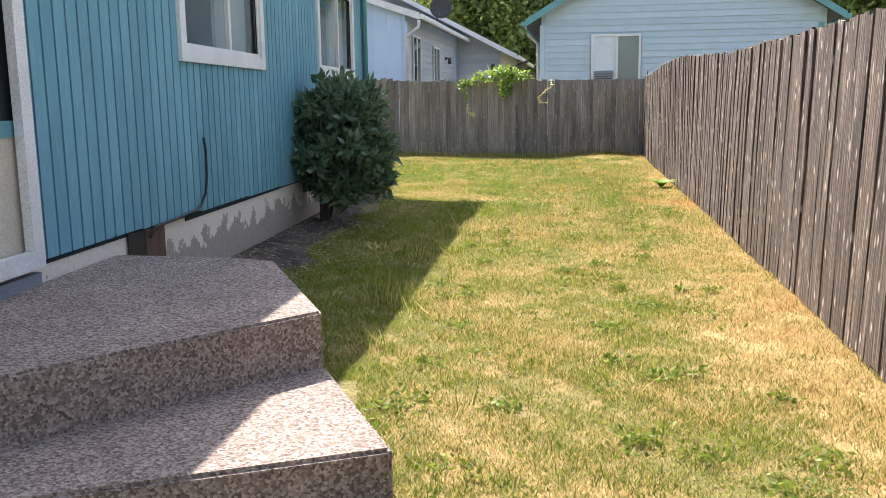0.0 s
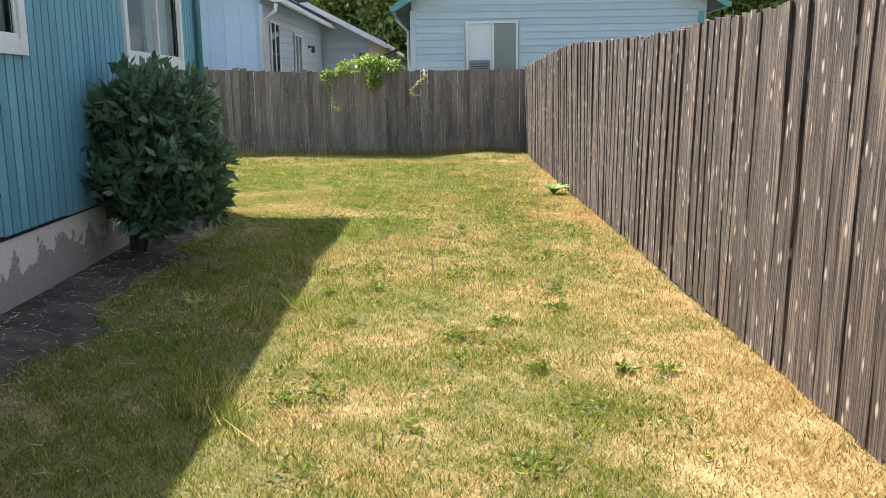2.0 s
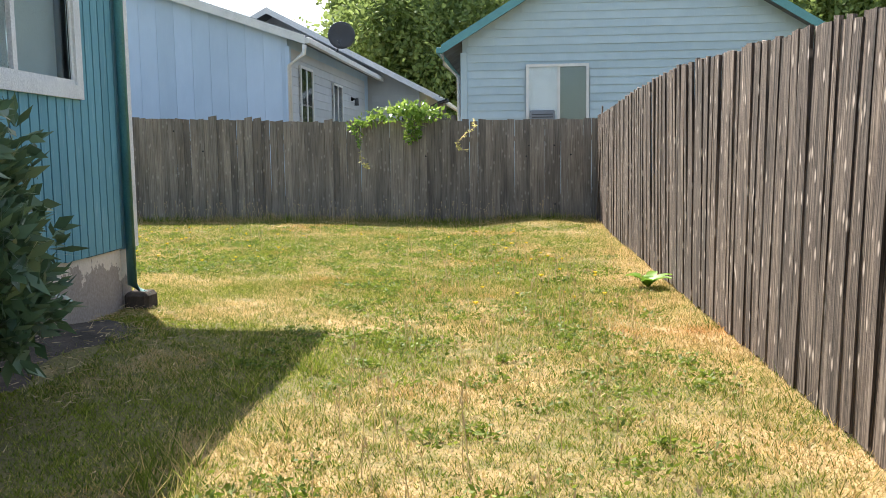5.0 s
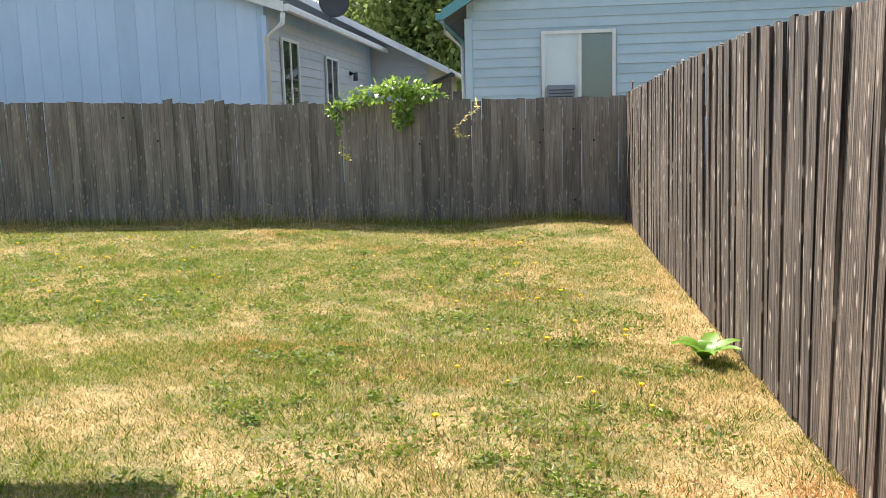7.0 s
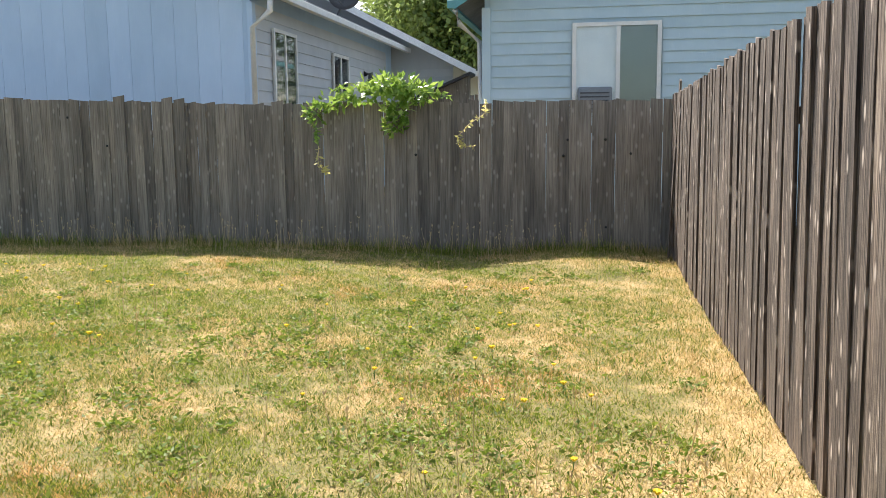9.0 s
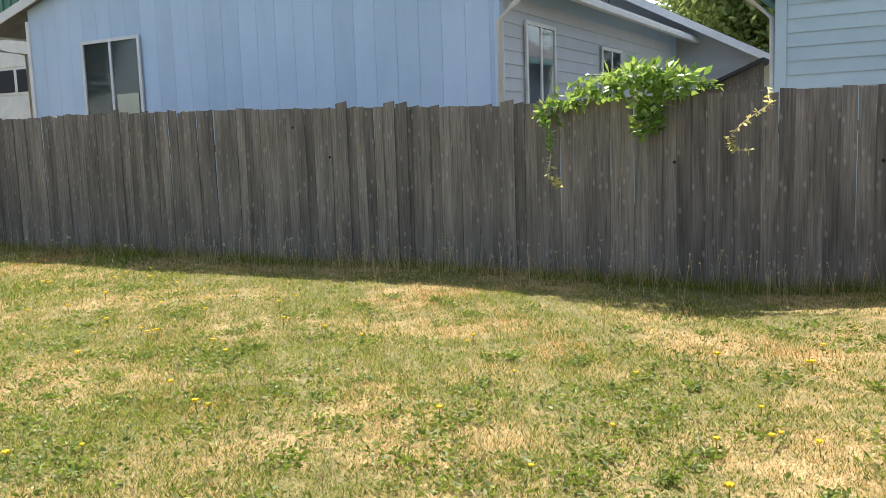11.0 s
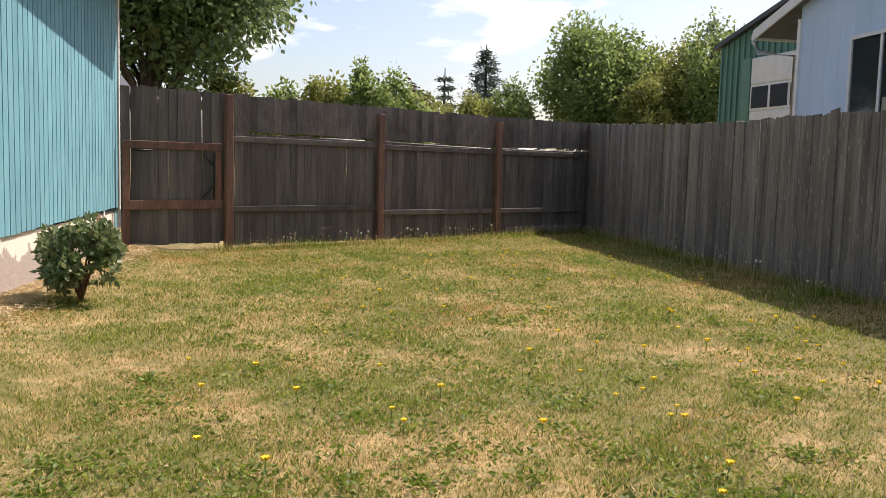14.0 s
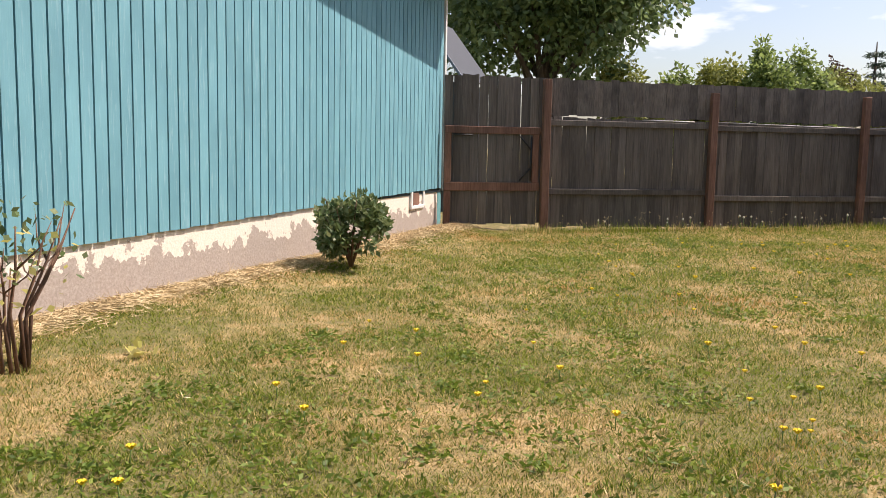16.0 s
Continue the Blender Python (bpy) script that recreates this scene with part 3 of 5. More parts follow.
fence_right = empty("fence_side", "tall weathered grey-brown cedar board fence in full sun", "fence", kind="structure")
RIGHT_X = lerp([(-4, 1.99), (10, 1.98), (15, 1.94), (20, 1.94)])
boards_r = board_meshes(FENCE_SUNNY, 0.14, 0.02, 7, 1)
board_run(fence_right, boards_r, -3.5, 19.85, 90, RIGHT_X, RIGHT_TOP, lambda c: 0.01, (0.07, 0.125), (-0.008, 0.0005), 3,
          lean=lambda y: 0.7 * math.exp(-((y - 12.5) / 4.0) ** 2) + 0.8 * math.exp(-((y - 18.5) / 2.0) ** 2), proud=0.009, axis="y", tilt=lerp([(0, 1.6), (8, 1.4), (12, -0.8), (16, -0.4), (19, 0.4)]))
for z in (0.35, 1.5):
    part("rail", box("rail", 2.05, 2.09, -3.5, 19.9, z, z + 0.09, FENCE_SUNNY), fence_right)
part("leaning_board", boards_r[0], fence_right, pose(1.88, 19.25, 0.0, 2, 0, 90) @ pose(0, 0, 0, 0, -5, 0) @ Matrix.Diagonal((0.8, 1, 2.02, 1)), "loose board leaning in the corner")

FAR_Y = lerp([(-18.2, 19.93), (2.0, 19.93)])
fence_far = empty("fence_far", "weathered brown-grey cedar privacy fence in its own shade", "fence", kind="structure")
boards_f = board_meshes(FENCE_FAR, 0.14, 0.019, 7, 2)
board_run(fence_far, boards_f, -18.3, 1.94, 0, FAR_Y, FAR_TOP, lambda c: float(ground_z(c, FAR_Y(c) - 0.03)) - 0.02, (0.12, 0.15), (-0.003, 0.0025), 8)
for x, w, h in ((-5.14, 0.15, 0.06), (-4.46, 0.14, 0.055), (-4.29, 0.14, 0.045), (-2.95, 0.15, 0.03), (-9.1, 0.16, 0.04)):
    part("cover_board", boards_f[1], fence_far, pose(x, FAR_Y(x) - 0.028, 0.0) @ Matrix.Diagonal((w / 0.14, 1, FAR_TOP(x) + h, 1)))
for z in (0.4, 1.45):
    for xa, xb in ((-18.3, -12.5), (-12.5, -9.8), (-9.8, -7.5), (-7.5, -5.0), (-5.0, -2.0), (-2.0, 1.97)):
        part("rail", prism("rail", [(xa, FAR_Y(xa) + 0.03), (xb, FAR_Y(xb) + 0.03), (xb, FAR_Y(xb) + 0.07), (xa, FAR_Y(xa) + 0.07)], z, z + 0.09, FENCE_FAR), fence_far)
# boards are not pierced: black discs paint the dark inside of knot holes
for i, (x, z) in enumerate(((1.17, 1.37), (0.72, 1.37), (0.67, 1.18), (1.47, 1.2), (1.19, 0.31), (-1.16, 1.2), (-5.35, 1.34), (-5.9, 1.72))):
    part("knot_hole", tube("knot_hole", [(x, 19.908, z), (x, 19.902, z)], 0.016, BLACK, 8), fence_far, None, "black disc painting the darkness of a knot hole")

# The back fence slants across the lot: it is built along its own y axis and turned into place.
GX = -14.93
BACK_FENCE = pose(-13.41, 12.9, 0, 0, 0, 31.8) @ Matrix.Translation((-(GX + 0.1), -14.09, 0))
fence_gate = empty("fence_back", "dark shaded board fence with reddish posts and rails", "fence", kind="structure")
fence_gate.matrix_basis = BACK_FENCE
boards_g = board_meshes(FENCE_DARK, 0.14, 0.018, 6, 4)
MID = lerp([(14.1, 1.75), (16.9, 1.74), (19.6, 1.71), (22.4, 1.74)])
GATE_FOOT = lerp([(12, 0.05), (22, 0.03)])
board_run(fence_gate, boards_g, 14.1, 22.8, 90, lambda c: GX, MID, GATE_FOOT, (0.125, 0.145), (-0.001, 0.0055), 12, proud=0.003, axis="y")
board_run(fence_gate, boards_g, 14.1, 22.8, 90, lambda c: GX - 0.012, GATE_TOP, lambda c: MID(c) + 0.022, (0.125, 0.145), (-0.003, 0.004), 13, proud=0.003, axis="y")
for y, h in ((14.09, 2.31), (16.9, 2.19), (19.69, 2.21)):
    part("post", box("post", GX + 0.05, GX + 0.14, y - 0.06, y + 0.06, -0.15, h, POST_RED), fence_gate, None, "reddish-brown square post")
for a, b in ((14.15, 16.84), (16.96, 19.63), (19.75, 22.2)):
    zt = MID((a + b) / 2)
    lo = 0.56 if a < 15 else 0.47
    for zr in (lo, zt - 0.13):
        part("rail", box("rail", GX + 0.015, GX + 0.055, a, b, zr, zr + 0.09, FENCE_DARK), fence_gate)
    # added pale tubes draw the bright line of light at the board gap
    if a > 14.5:
        part("rail_edge", tube("rail_edge", [(GX + 0.035, a, MID(a) - 0.005), (GX + 0.03, (a + b) / 2, zt - 0.012), (GX + 0.035, b - 0.1, MID(b) - 0.01)], 0.006, GAP_LIGHT), fence_gate, None, "pale strip painting the light line along the board gap")
    else:
        part("rail_edge", tube("rail_edge", [(GX + 0.035, 15.7, MID(15.7) - 0.008), (GX + 0.035, 16.6, MID(16.6) - 0.012)], 0.008, GAP_LIGHT), fence_gate, None, "pale strip painting the light line along the board gap")
part("kickboard", box("kickboard", GX + 0.02, GX + 0.05, 20.0, 22.2, -0.03, 0.2, FENCE_FAR), fence_gate, None, "pale grey bottom board")

gate = empty("gate", "closed dark wooden board gate with a framed brace beside the house", "gate")
gate.matrix_basis = BACK_FENCE
board_run(gate, boards_g, 12.52, 14.03, 90, lambda c: GX, GATE_TOP, lambda c: 0.1, (0.125, 0.14), (0.0, 0.008), 14, proud=0.002, axis="y")
for z0, z1 in ((1.47, 1.58), (0.61, 0.74)):
    part("cross_rail", box("cross_rail", GX + 0.012, GX + 0.05, 12.52, 14.02, z0, z1, POST_RED), gate)
for y in (12.52, 13.9):
    part("stile", box("stile", GX + 0.014, GX + 0.048, y, y + 0.1, 0.74, 1.47, POST_RED), gate)
part("lower_stile", box("lower_stile", GX + 0.014, GX + 0.048, 12.52, 12.62, 0.1, 0.61, POST_RED), gate)
for a, b in (((12.66, 1.45), (12.95, 1.45)), ((13.88, 0.77), (13.88, 1.44)), ((13.7, 1.44), (13.88, 1.24)), ((13.88, 0.97), (13.7, 0.77))):
    part("brace", tube("brace", [(GX + 0.04, *a), (GX + 0.04, *b)], 0.014, BLACK), gate, None, "dark metal corner brace")

# ---- teal house ----
house = empty("teal_house", "teal painted house with vertical grooved siding and peeling foundation", "house", kind="structure")
SIDE_BOTTOM = lerp([(-6, 0.6), (3, 0.58), (11.5, 0.5)])
BACK_BOTTOM = lerp([(-12.83, 0.645), (-9.45, 0.585), (-5.2, 0.495), (-2.7, 0.47)])
EAVE_Z, PITCH, RIDGE_X = 3.62, 0.24, -7.75
RAKE_Y = 12.49
RAKE_W = 12.2
RAKE_R = 12.5
EAST_EDGE = lambda y: -2.2 - 0.02 * (y - 3.54)


def roof_under(x):
    return EAVE_Z + PITCH * (RIDGE_X * -1 - 2.1 - abs(x - RIDGE_X)) if abs(x - RIDGE_X) < 7 else EAVE_Z


# side wall planks, leaving the windows and the door open
WIN_Z0, WIN_Z1 = 1.675, 2.86
WINDOWS = ((4.3, 6.24), (8.3, 10.32))
DOOR_Y0, DOOR_Y1 = 1.27, 2.34
planks = {}


def plank(width, z0, z1, slope=0.0):
    key = (round(width, 3), round(z1 - z0, 3), round(slope, 3))
    if key not in planks:
        w = width / 2 - 0.009
        h = z1 - z0
        v = [(-w, 0, 0), (w, 0, 0), (w, 0.02, 0), (-w, 0.02, 0), (-w, 0, h - slope * w), (w, 0, h + slope * w), (w, 0.02, h + slope * w), (-w, 0.02, h - slope * w)]
        planks[key] = mesh_of("plank", v, BOX_F, TEAL)
    return planks[key]


def side_plank(y, z0, z1):
    # outward is +x: local -y faces +x
    part("plank", plank(0.125, z0, z1), wall_e, pose(HX(y) + 0.0, y, z0, 0, 0, 90 + 3.15))


wall_e = part("wall_side", None, house)
wall_e.name = "wall_side"
y = -5.0
while y < CORNER_Y - 0.1:
    zt, zb = EAVE_Z + 0.06, round(SIDE_BOTTOM(y), 2)
    hit = [w for w in WINDOWS if w[0] - 0.02 < y < w[1] + 0.02]
    if hit:
        side_plank(y, zb, WIN_Z0)
        side_plank(y, WIN_Z1, zt)
    elif DOOR_Y0 < y < DOOR_Y1:
        side_plank(y, 2.75, zt)
    else:
        side_plank(y, zb, zt)
    y += 0.125
# near-black backing that paints the shade in the grooves, in pieces around the openings
def groove_backing(y0, y1, z0, z1):
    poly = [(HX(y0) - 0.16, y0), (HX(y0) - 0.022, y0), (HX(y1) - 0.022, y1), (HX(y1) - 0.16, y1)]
    part("sheathing", prism("sheathing", poly, z0, z1, GROOVE_SHADE), wall_e)


groove_backing(-5.0, DOOR_Y0, 0.5, 3.66)
groove_backing(DOOR_Y0, DOOR_Y1, 2.75, 3.66)
groove_backing(DOOR_Y1, WINDOWS[0][0], 0.55, 3.66)
groove_backing(WINDOWS[0][1], WINDOWS[1][0], 0.52, 3.66)
groove_backing(WINDOWS[1][1], 11.1, 0.5, 3.66)
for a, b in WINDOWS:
    groove_backing(a, b, 0.52, WIN_Z0)
    groove_backing(a, b, WIN_Z1, 3.66)

wall_b = part("wall_back", None, house)
x = -2.75
while x > WEST_X + 0.02:
    zb = round(BACK_BOTTOM(x), 2)
    zt = roof_under(x) + 0.02
    part("plank", plank(0.138, zb, zt, PITCH if x > RIDGE_X else -PITCH), wall_b, pose(x, HY(x), zb, 0, 0, 180 - 1.72))
    x -= 0.138
# the back wall's groove shade, painted as one near-black backing
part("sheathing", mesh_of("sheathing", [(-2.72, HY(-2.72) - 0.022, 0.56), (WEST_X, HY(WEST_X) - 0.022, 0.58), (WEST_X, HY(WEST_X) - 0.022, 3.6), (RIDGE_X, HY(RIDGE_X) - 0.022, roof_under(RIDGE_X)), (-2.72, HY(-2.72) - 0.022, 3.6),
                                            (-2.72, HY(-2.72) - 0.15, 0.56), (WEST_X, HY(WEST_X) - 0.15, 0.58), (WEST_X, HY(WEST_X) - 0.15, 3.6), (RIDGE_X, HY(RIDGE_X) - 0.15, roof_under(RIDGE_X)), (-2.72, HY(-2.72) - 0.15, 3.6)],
                                [(0, 4, 3, 2, 1), (5, 6, 7, 8, 9), (0, 1, 6, 5), (1, 2, 7, 6), (2, 3, 8, 7), (3, 4, 9, 8), (4, 0, 5, 9)], GROOVE_SHADE), wall_b)
part("wall_west", prism("wall_west", [(WEST_X, -5), (WEST_X + 0.15, -5), (WEST_X + 0.15, 11.42), (WEST_X, 11.42)], -0.1, 3.66, TEAL_TRIM), house)
part("wall_front", prism("wall_front", [(WEST_X, -5.15), (-1.85, -5.15), (-1.85, -5.0), (WEST_X, -5.0)], -0.1, 3.66, TEAL_TRIM), house)
part("corner_board", box("corner_board", HX(11.15) - 0.06, HX(11.15) + 0.035, 11.08, 11.19, 0.5, 3.66, WHITE), house, None, "white painted corner board")
part("corner_board", box("corner_board", WEST_X - 0.03, WEST_X + 0.03, HY(WEST_X) - 0.06, HY(WEST_X) + 0.012, 0.6, 3.66, WHITE), house, None, "white painted corner board")
# foundation, recessed a little below the siding
part("foundation_side", prism("foundation_side", [(HX(-5) - 0.2, -5), (HX(-5) - 0.03, -5), (HX(11.1) - 0.03, 11.1), (HX(11.1) - 0.2, 11.1)], -0.2, lambda x, y: SIDE_BOTTOM(y) + 0.03, FOUNDATION), house, None, "cream painted concrete foundation with peeling patches")
part("foundation_back", prism("foundation_back", [(-2.73, HY(-2.73) - 0.2), (-2.73, HY(-2.73) - 0.035), (WEST_X + 0.02, HY(WEST_X) - 0.035), (WEST_X + 0.02, HY(WEST_X) - 0.2)], -0.2, lambda x, y: BACK_BOTTOM(x) + 0.02, FOUNDATION), house, None, "cream painted concrete foundation with peeling patches")
# roof
def roof_slab(x_edge0, x_edge1, y_edge, name):
    v = []
    for yy, yr, xe in ((-6.0, -6.0, x_edge0), (y_edge, RAKE_R, x_edge1)):
        v += [(xe, yy, EAVE_Z), (RIDGE_X, yr, EAVE_Z + PITCH * 5.65), (RIDGE_X, yr, EAVE_Z + PITCH * 5.65 + 0.17), (xe, yy, EAVE_Z + 0.17)]
    return mesh_of(name, v, [(0, 1, 2, 3), (7, 6, 5, 4), (0, 4, 5, 1), (3, 2, 6, 7), (0, 3, 7, 4), (1, 5, 6, 2)], SHINGLE)


roof = part("roof", roof_slab(EAST_EDGE(-6), EAST_EDGE(RAKE_Y), RAKE_Y, "roof"), house, None, "grey shingle roof with deep overhang")
part("roof_west", roof_slab(-13.0, -13.0, RAKE_W, "roof_west"), roof)
for xe, ye in ((EAST_EDGE(RAKE_Y), RAKE_Y), (-13.0, RAKE_W)):
    ridge_lo = EAVE_Z + PITCH * 5.65
    bb = []
    for t in (0.0, 0.03):
        bb += [(xe, ye + t, EAVE_Z - 0.06), (RIDGE_X, RAKE_R + t, ridge_lo - 0.06), (RIDGE_X, RAKE_R + t, ridge_lo + 0.15), (xe, ye + t, EAVE_Z + 0.15)]
    part("barge_board", mesh_of("barge_board", bb, BOX_F, TEAL_TRIM), roof)
gut = part("gutter", prism("gutter", [(EAST_EDGE(-6), -6), (EAST_EDGE(-6) + 0.1, -6), (EAST_EDGE(12.52) + 0.1, 12.52), (EAST_EDGE(12.52), 12.52)], EAVE_Z - 0.02, EAVE_Z + 0.1, TEAL_TRIM), roof)
xd = HX(11.0) + 0.05
part("downspout", tube("downspout", [(EAST_EDGE(11.0) + 0.02, 10.98, EAVE_Z), (EAST_EDGE(11.0) - 0.05, 10.98, EAVE_Z - 0.15), (xd, 10.98, EAVE_Z - 0.45), (xd, 10.98, 0.2), (xd + 0.12, 11.0, 0.1)], 0.04, TEAL_TRIM, 8), house, None, "teal painted downspout")
tagged(new("splash_block", box("splash_block", xd - 0.05, xd + 0.16, 10.9, 11.12, -0.02, 0.14, MULCH, 0.03)), "dark splash block under the downspout", "splash block")


def wall_frame(name, p0, p1, z0, z1, n, depth, w, mat, parent, label=""):
    """A rectangular frame of four bars, in a wall from plan point p0 to p1 with outward normal n."""
    p0, p1 = Vector((*p0, 0)), Vector((*p1, 0))
    u = (p1 - p0).normalized()
    L = (p1 - p0).length
    nn = Vector((*n, 0)).normalized()

    def bar(a0, a1, b0, b1):
        v = []
        for zz in (b0, b1):
            for aa, dd in ((a0, 0), (a1, 0), (a1, depth), (a0, depth)):
                q = p0 + u * aa + nn * dd
                v.append((q.x, q.y, zz))
        return v
    verts, faces = [], []
    for a0, a1, b0, b1 in ((0, L, z0, z0 + w), (0, L, z1 - w, z1), (0, w, z0 + w, z1 - w), (L - w, L, z0 + w, z1 - w)):
        k = len(verts)
        verts += bar(a0, a1, b0, b1)
        faces += [tuple(i + k for i in f) for f in BOX_F]
    return part(name, mesh_of(name, verts, faces, mat), parent, None, label)


def wall_panel(name, p0, p1, z0, z1, n, d0, d1, mat, parent, label=""):
    nn = Vector(n).normalized()
    a, b = Vector(p0), Vector(p1)
    poly = [a + nn * d0, b + nn * d0, b + nn * d1, a + nn * d1]
    return part(name, prism(name, [(q.x, q.y) for q in poly], z0, z1, mat), parent, None, label)


def slider_window(y0, y1, parent):
    n = (1, 0.05)
    win = empty("window_1", "white-trimmed sliding window with a near-black sheet as room shade", "")
    win.parent = parent
    p0, p1 = (HX(y0), y0), (HX(y1), y1)
    mid = (y0 + y1) / 2 + 0.1
    pm = (HX(mid), mid)
    wall_frame("trim", p0, p1, WIN_Z0, WIN_Z1, n, 0.03, 0.1, WHITE, win)
    e = 0.1
    q0, q1 = (HX(y0 + e), y0 + e), (HX(y1 - e), y1 - e)
    wall_frame("window_frame", q0, q1, WIN_Z0 + e, WIN_Z1 - e, n, 0.012, 0.035, WHITE, win)
    wall_panel("mullion", (HX(mid - 0.025), mid - 0.025), (HX(mid + 0.025), mid + 0.025), WIN_Z0 + e, WIN_Z1 - e, n, -0.02, 0.012, WHITE, win)
    for a, b in ((y0 + e, mid - 0.02), (mid + 0.02, y1 - e)):
        g = wall_panel("pane", (HX(a), a), (HX(b), b), WIN_Z0 + e, WIN_Z1 - e, n, -0.03, -0.024, GLASS, win)
        g.visible_shadow = False
    wall_panel("curtain", (HX(mid), mid), (HX(y1 - e), y1 - e), WIN_Z0 + 0.05, WIN_Z1, n, -0.15, -0.12, CURTAIN, win, "pale drawn curtain")
    # no room behind: a near-black sheet paints its darkness
    wall_panel("room_back", (HX(y0), y0), (HX(y1), y1), WIN_Z0, WIN_Z1, n, -0.8, -0.75, ROOM_SHADE, win)
    return win


for a, b in WINDOWS:
    slider_window(a, b, house)

door = empty("door_1", "cream panel door with dark glazed upper half", "")
door.parent = house
nrm = (1, 0.05)
d0, d1 = (HX(DOOR_Y0), DOOR_Y0), (HX(DOOR_Y1), DOOR_Y1)
wall_frame("door_frame", d0, d1, 0.56, 2.78, nrm, 0.05, 0.09, WHITE, door, "white painted door frame")
wall_panel("lower_panel", d0, d1, 0.62, 1.22, nrm, -0.06, -0.02, CREAM, door, "cream lower door panel")
wall_panel("middle_bar", d0, d1, 1.22, 1.3, nrm, -0.06, -0.01, TEAL_TRIM, door)
# indoor darkness behind the door glazing, painted as a near-black sheet
wall_panel("screen", d0, d1, 1.3, 2.7, nrm, -0.06, -0.045, ROOM_SHADE, door, "near-black sheet painting the dim glazed screen")
wall_panel("threshold", d0, d1, 0.44, 0.53, nrm, -0.1, 0.02, AC_GREY, door)

# crawl-space vents and the cable on the wall
vent = empty("crawl_vent", "crawl-space vent with a wooden frame, its dark opening a black sheet", "vent", "foundation vents")
# foundation stays uncut: a black sheet paints the darkness in the vent
part("opening", prism("opening", [(HX(3.37) - 0.02, 3.37), (HX(3.37) - 0.012, 3.37), (HX(3.87) - 0.012, 3.87), (HX(3.87) - 0.02, 3.87)], 0.3, 0.56, BLACK), vent)
part("brick_jamb", box("brick_jamb", HX(3.82) - 0.03, HX(3.82) + 0.005, 3.6, 3.87, 0.3, 0.56, POST_RED), vent)
vent2 = empty("crawl_vent", "small white-framed vent with a reddish flap in the foundation", "vent", "foundation vents")
for nm, args, mt in (("flap", (-11.95, -11.7, HY(-11.85) - 0.05, HY(-11.85) - 0.02, 0.43, 0.61, POST_RED)[:6], POST_RED), ("frame_bottom", (-12.1, -11.6, HY(-11.85) - 0.05, HY(-11.85) + 0.0, 0.38, 0.43), WHITE),
                     ("frame_side", (-11.66, -11.6, HY(-11.85) - 0.05, HY(-11.85) - 0.005, 0.43, 0.63), WHITE), ("frame_side", (-12.13, -12.07, HY(-11.85) - 0.05, HY(-11.85) - 0.005, 0.43, 0.63), WHITE)):
    part(nm, box(nm, *args, mt), vent2)
cab = [(4.82, 1.1), (4.85, 1.0), (4.84, 0.8), (4.8, 0.68), (4.7, 0.6), (4.6, 0.575), (4.2, 0.56), (3.9, 0.555), (3.8, 0.5)]
tagged(new("cable", tube("cable", [(HX(y - 0.2) + 0.025, y - 0.2, z + 0.015) for y, z in cab], 0.011, BLACK)), "loose black cable hanging down the teal siding", "cable")

# ---- concrete steps ----
steps = empty("concrete_steps", "exposed-aggregate concrete porch steps, worn and grey", "steps", kind="structure")
part("landing", prism("landing", [(-0.605, 1.95), (-1.24, 3.1), (-1.58, 3.21), (HX(3.2) - 0.02, 3.21), (HX(-1) - 0.02, -0.9), (-2.1, 0.1), (-1.41, 0.95)], -0.1, 0.464, AGGREGATE, 0.015), steps)
part("lower_step", prism("lower_step", [(-0.1, 1.09), (-0.615, 1.985), (-0.75, 2.0), (-1.51, 1.03), (-2.15, 0.15), (-2.0, -0.1), (-1.18, 0.54)], -0.1, 0.21, AGGREGATE, 0.015), steps)

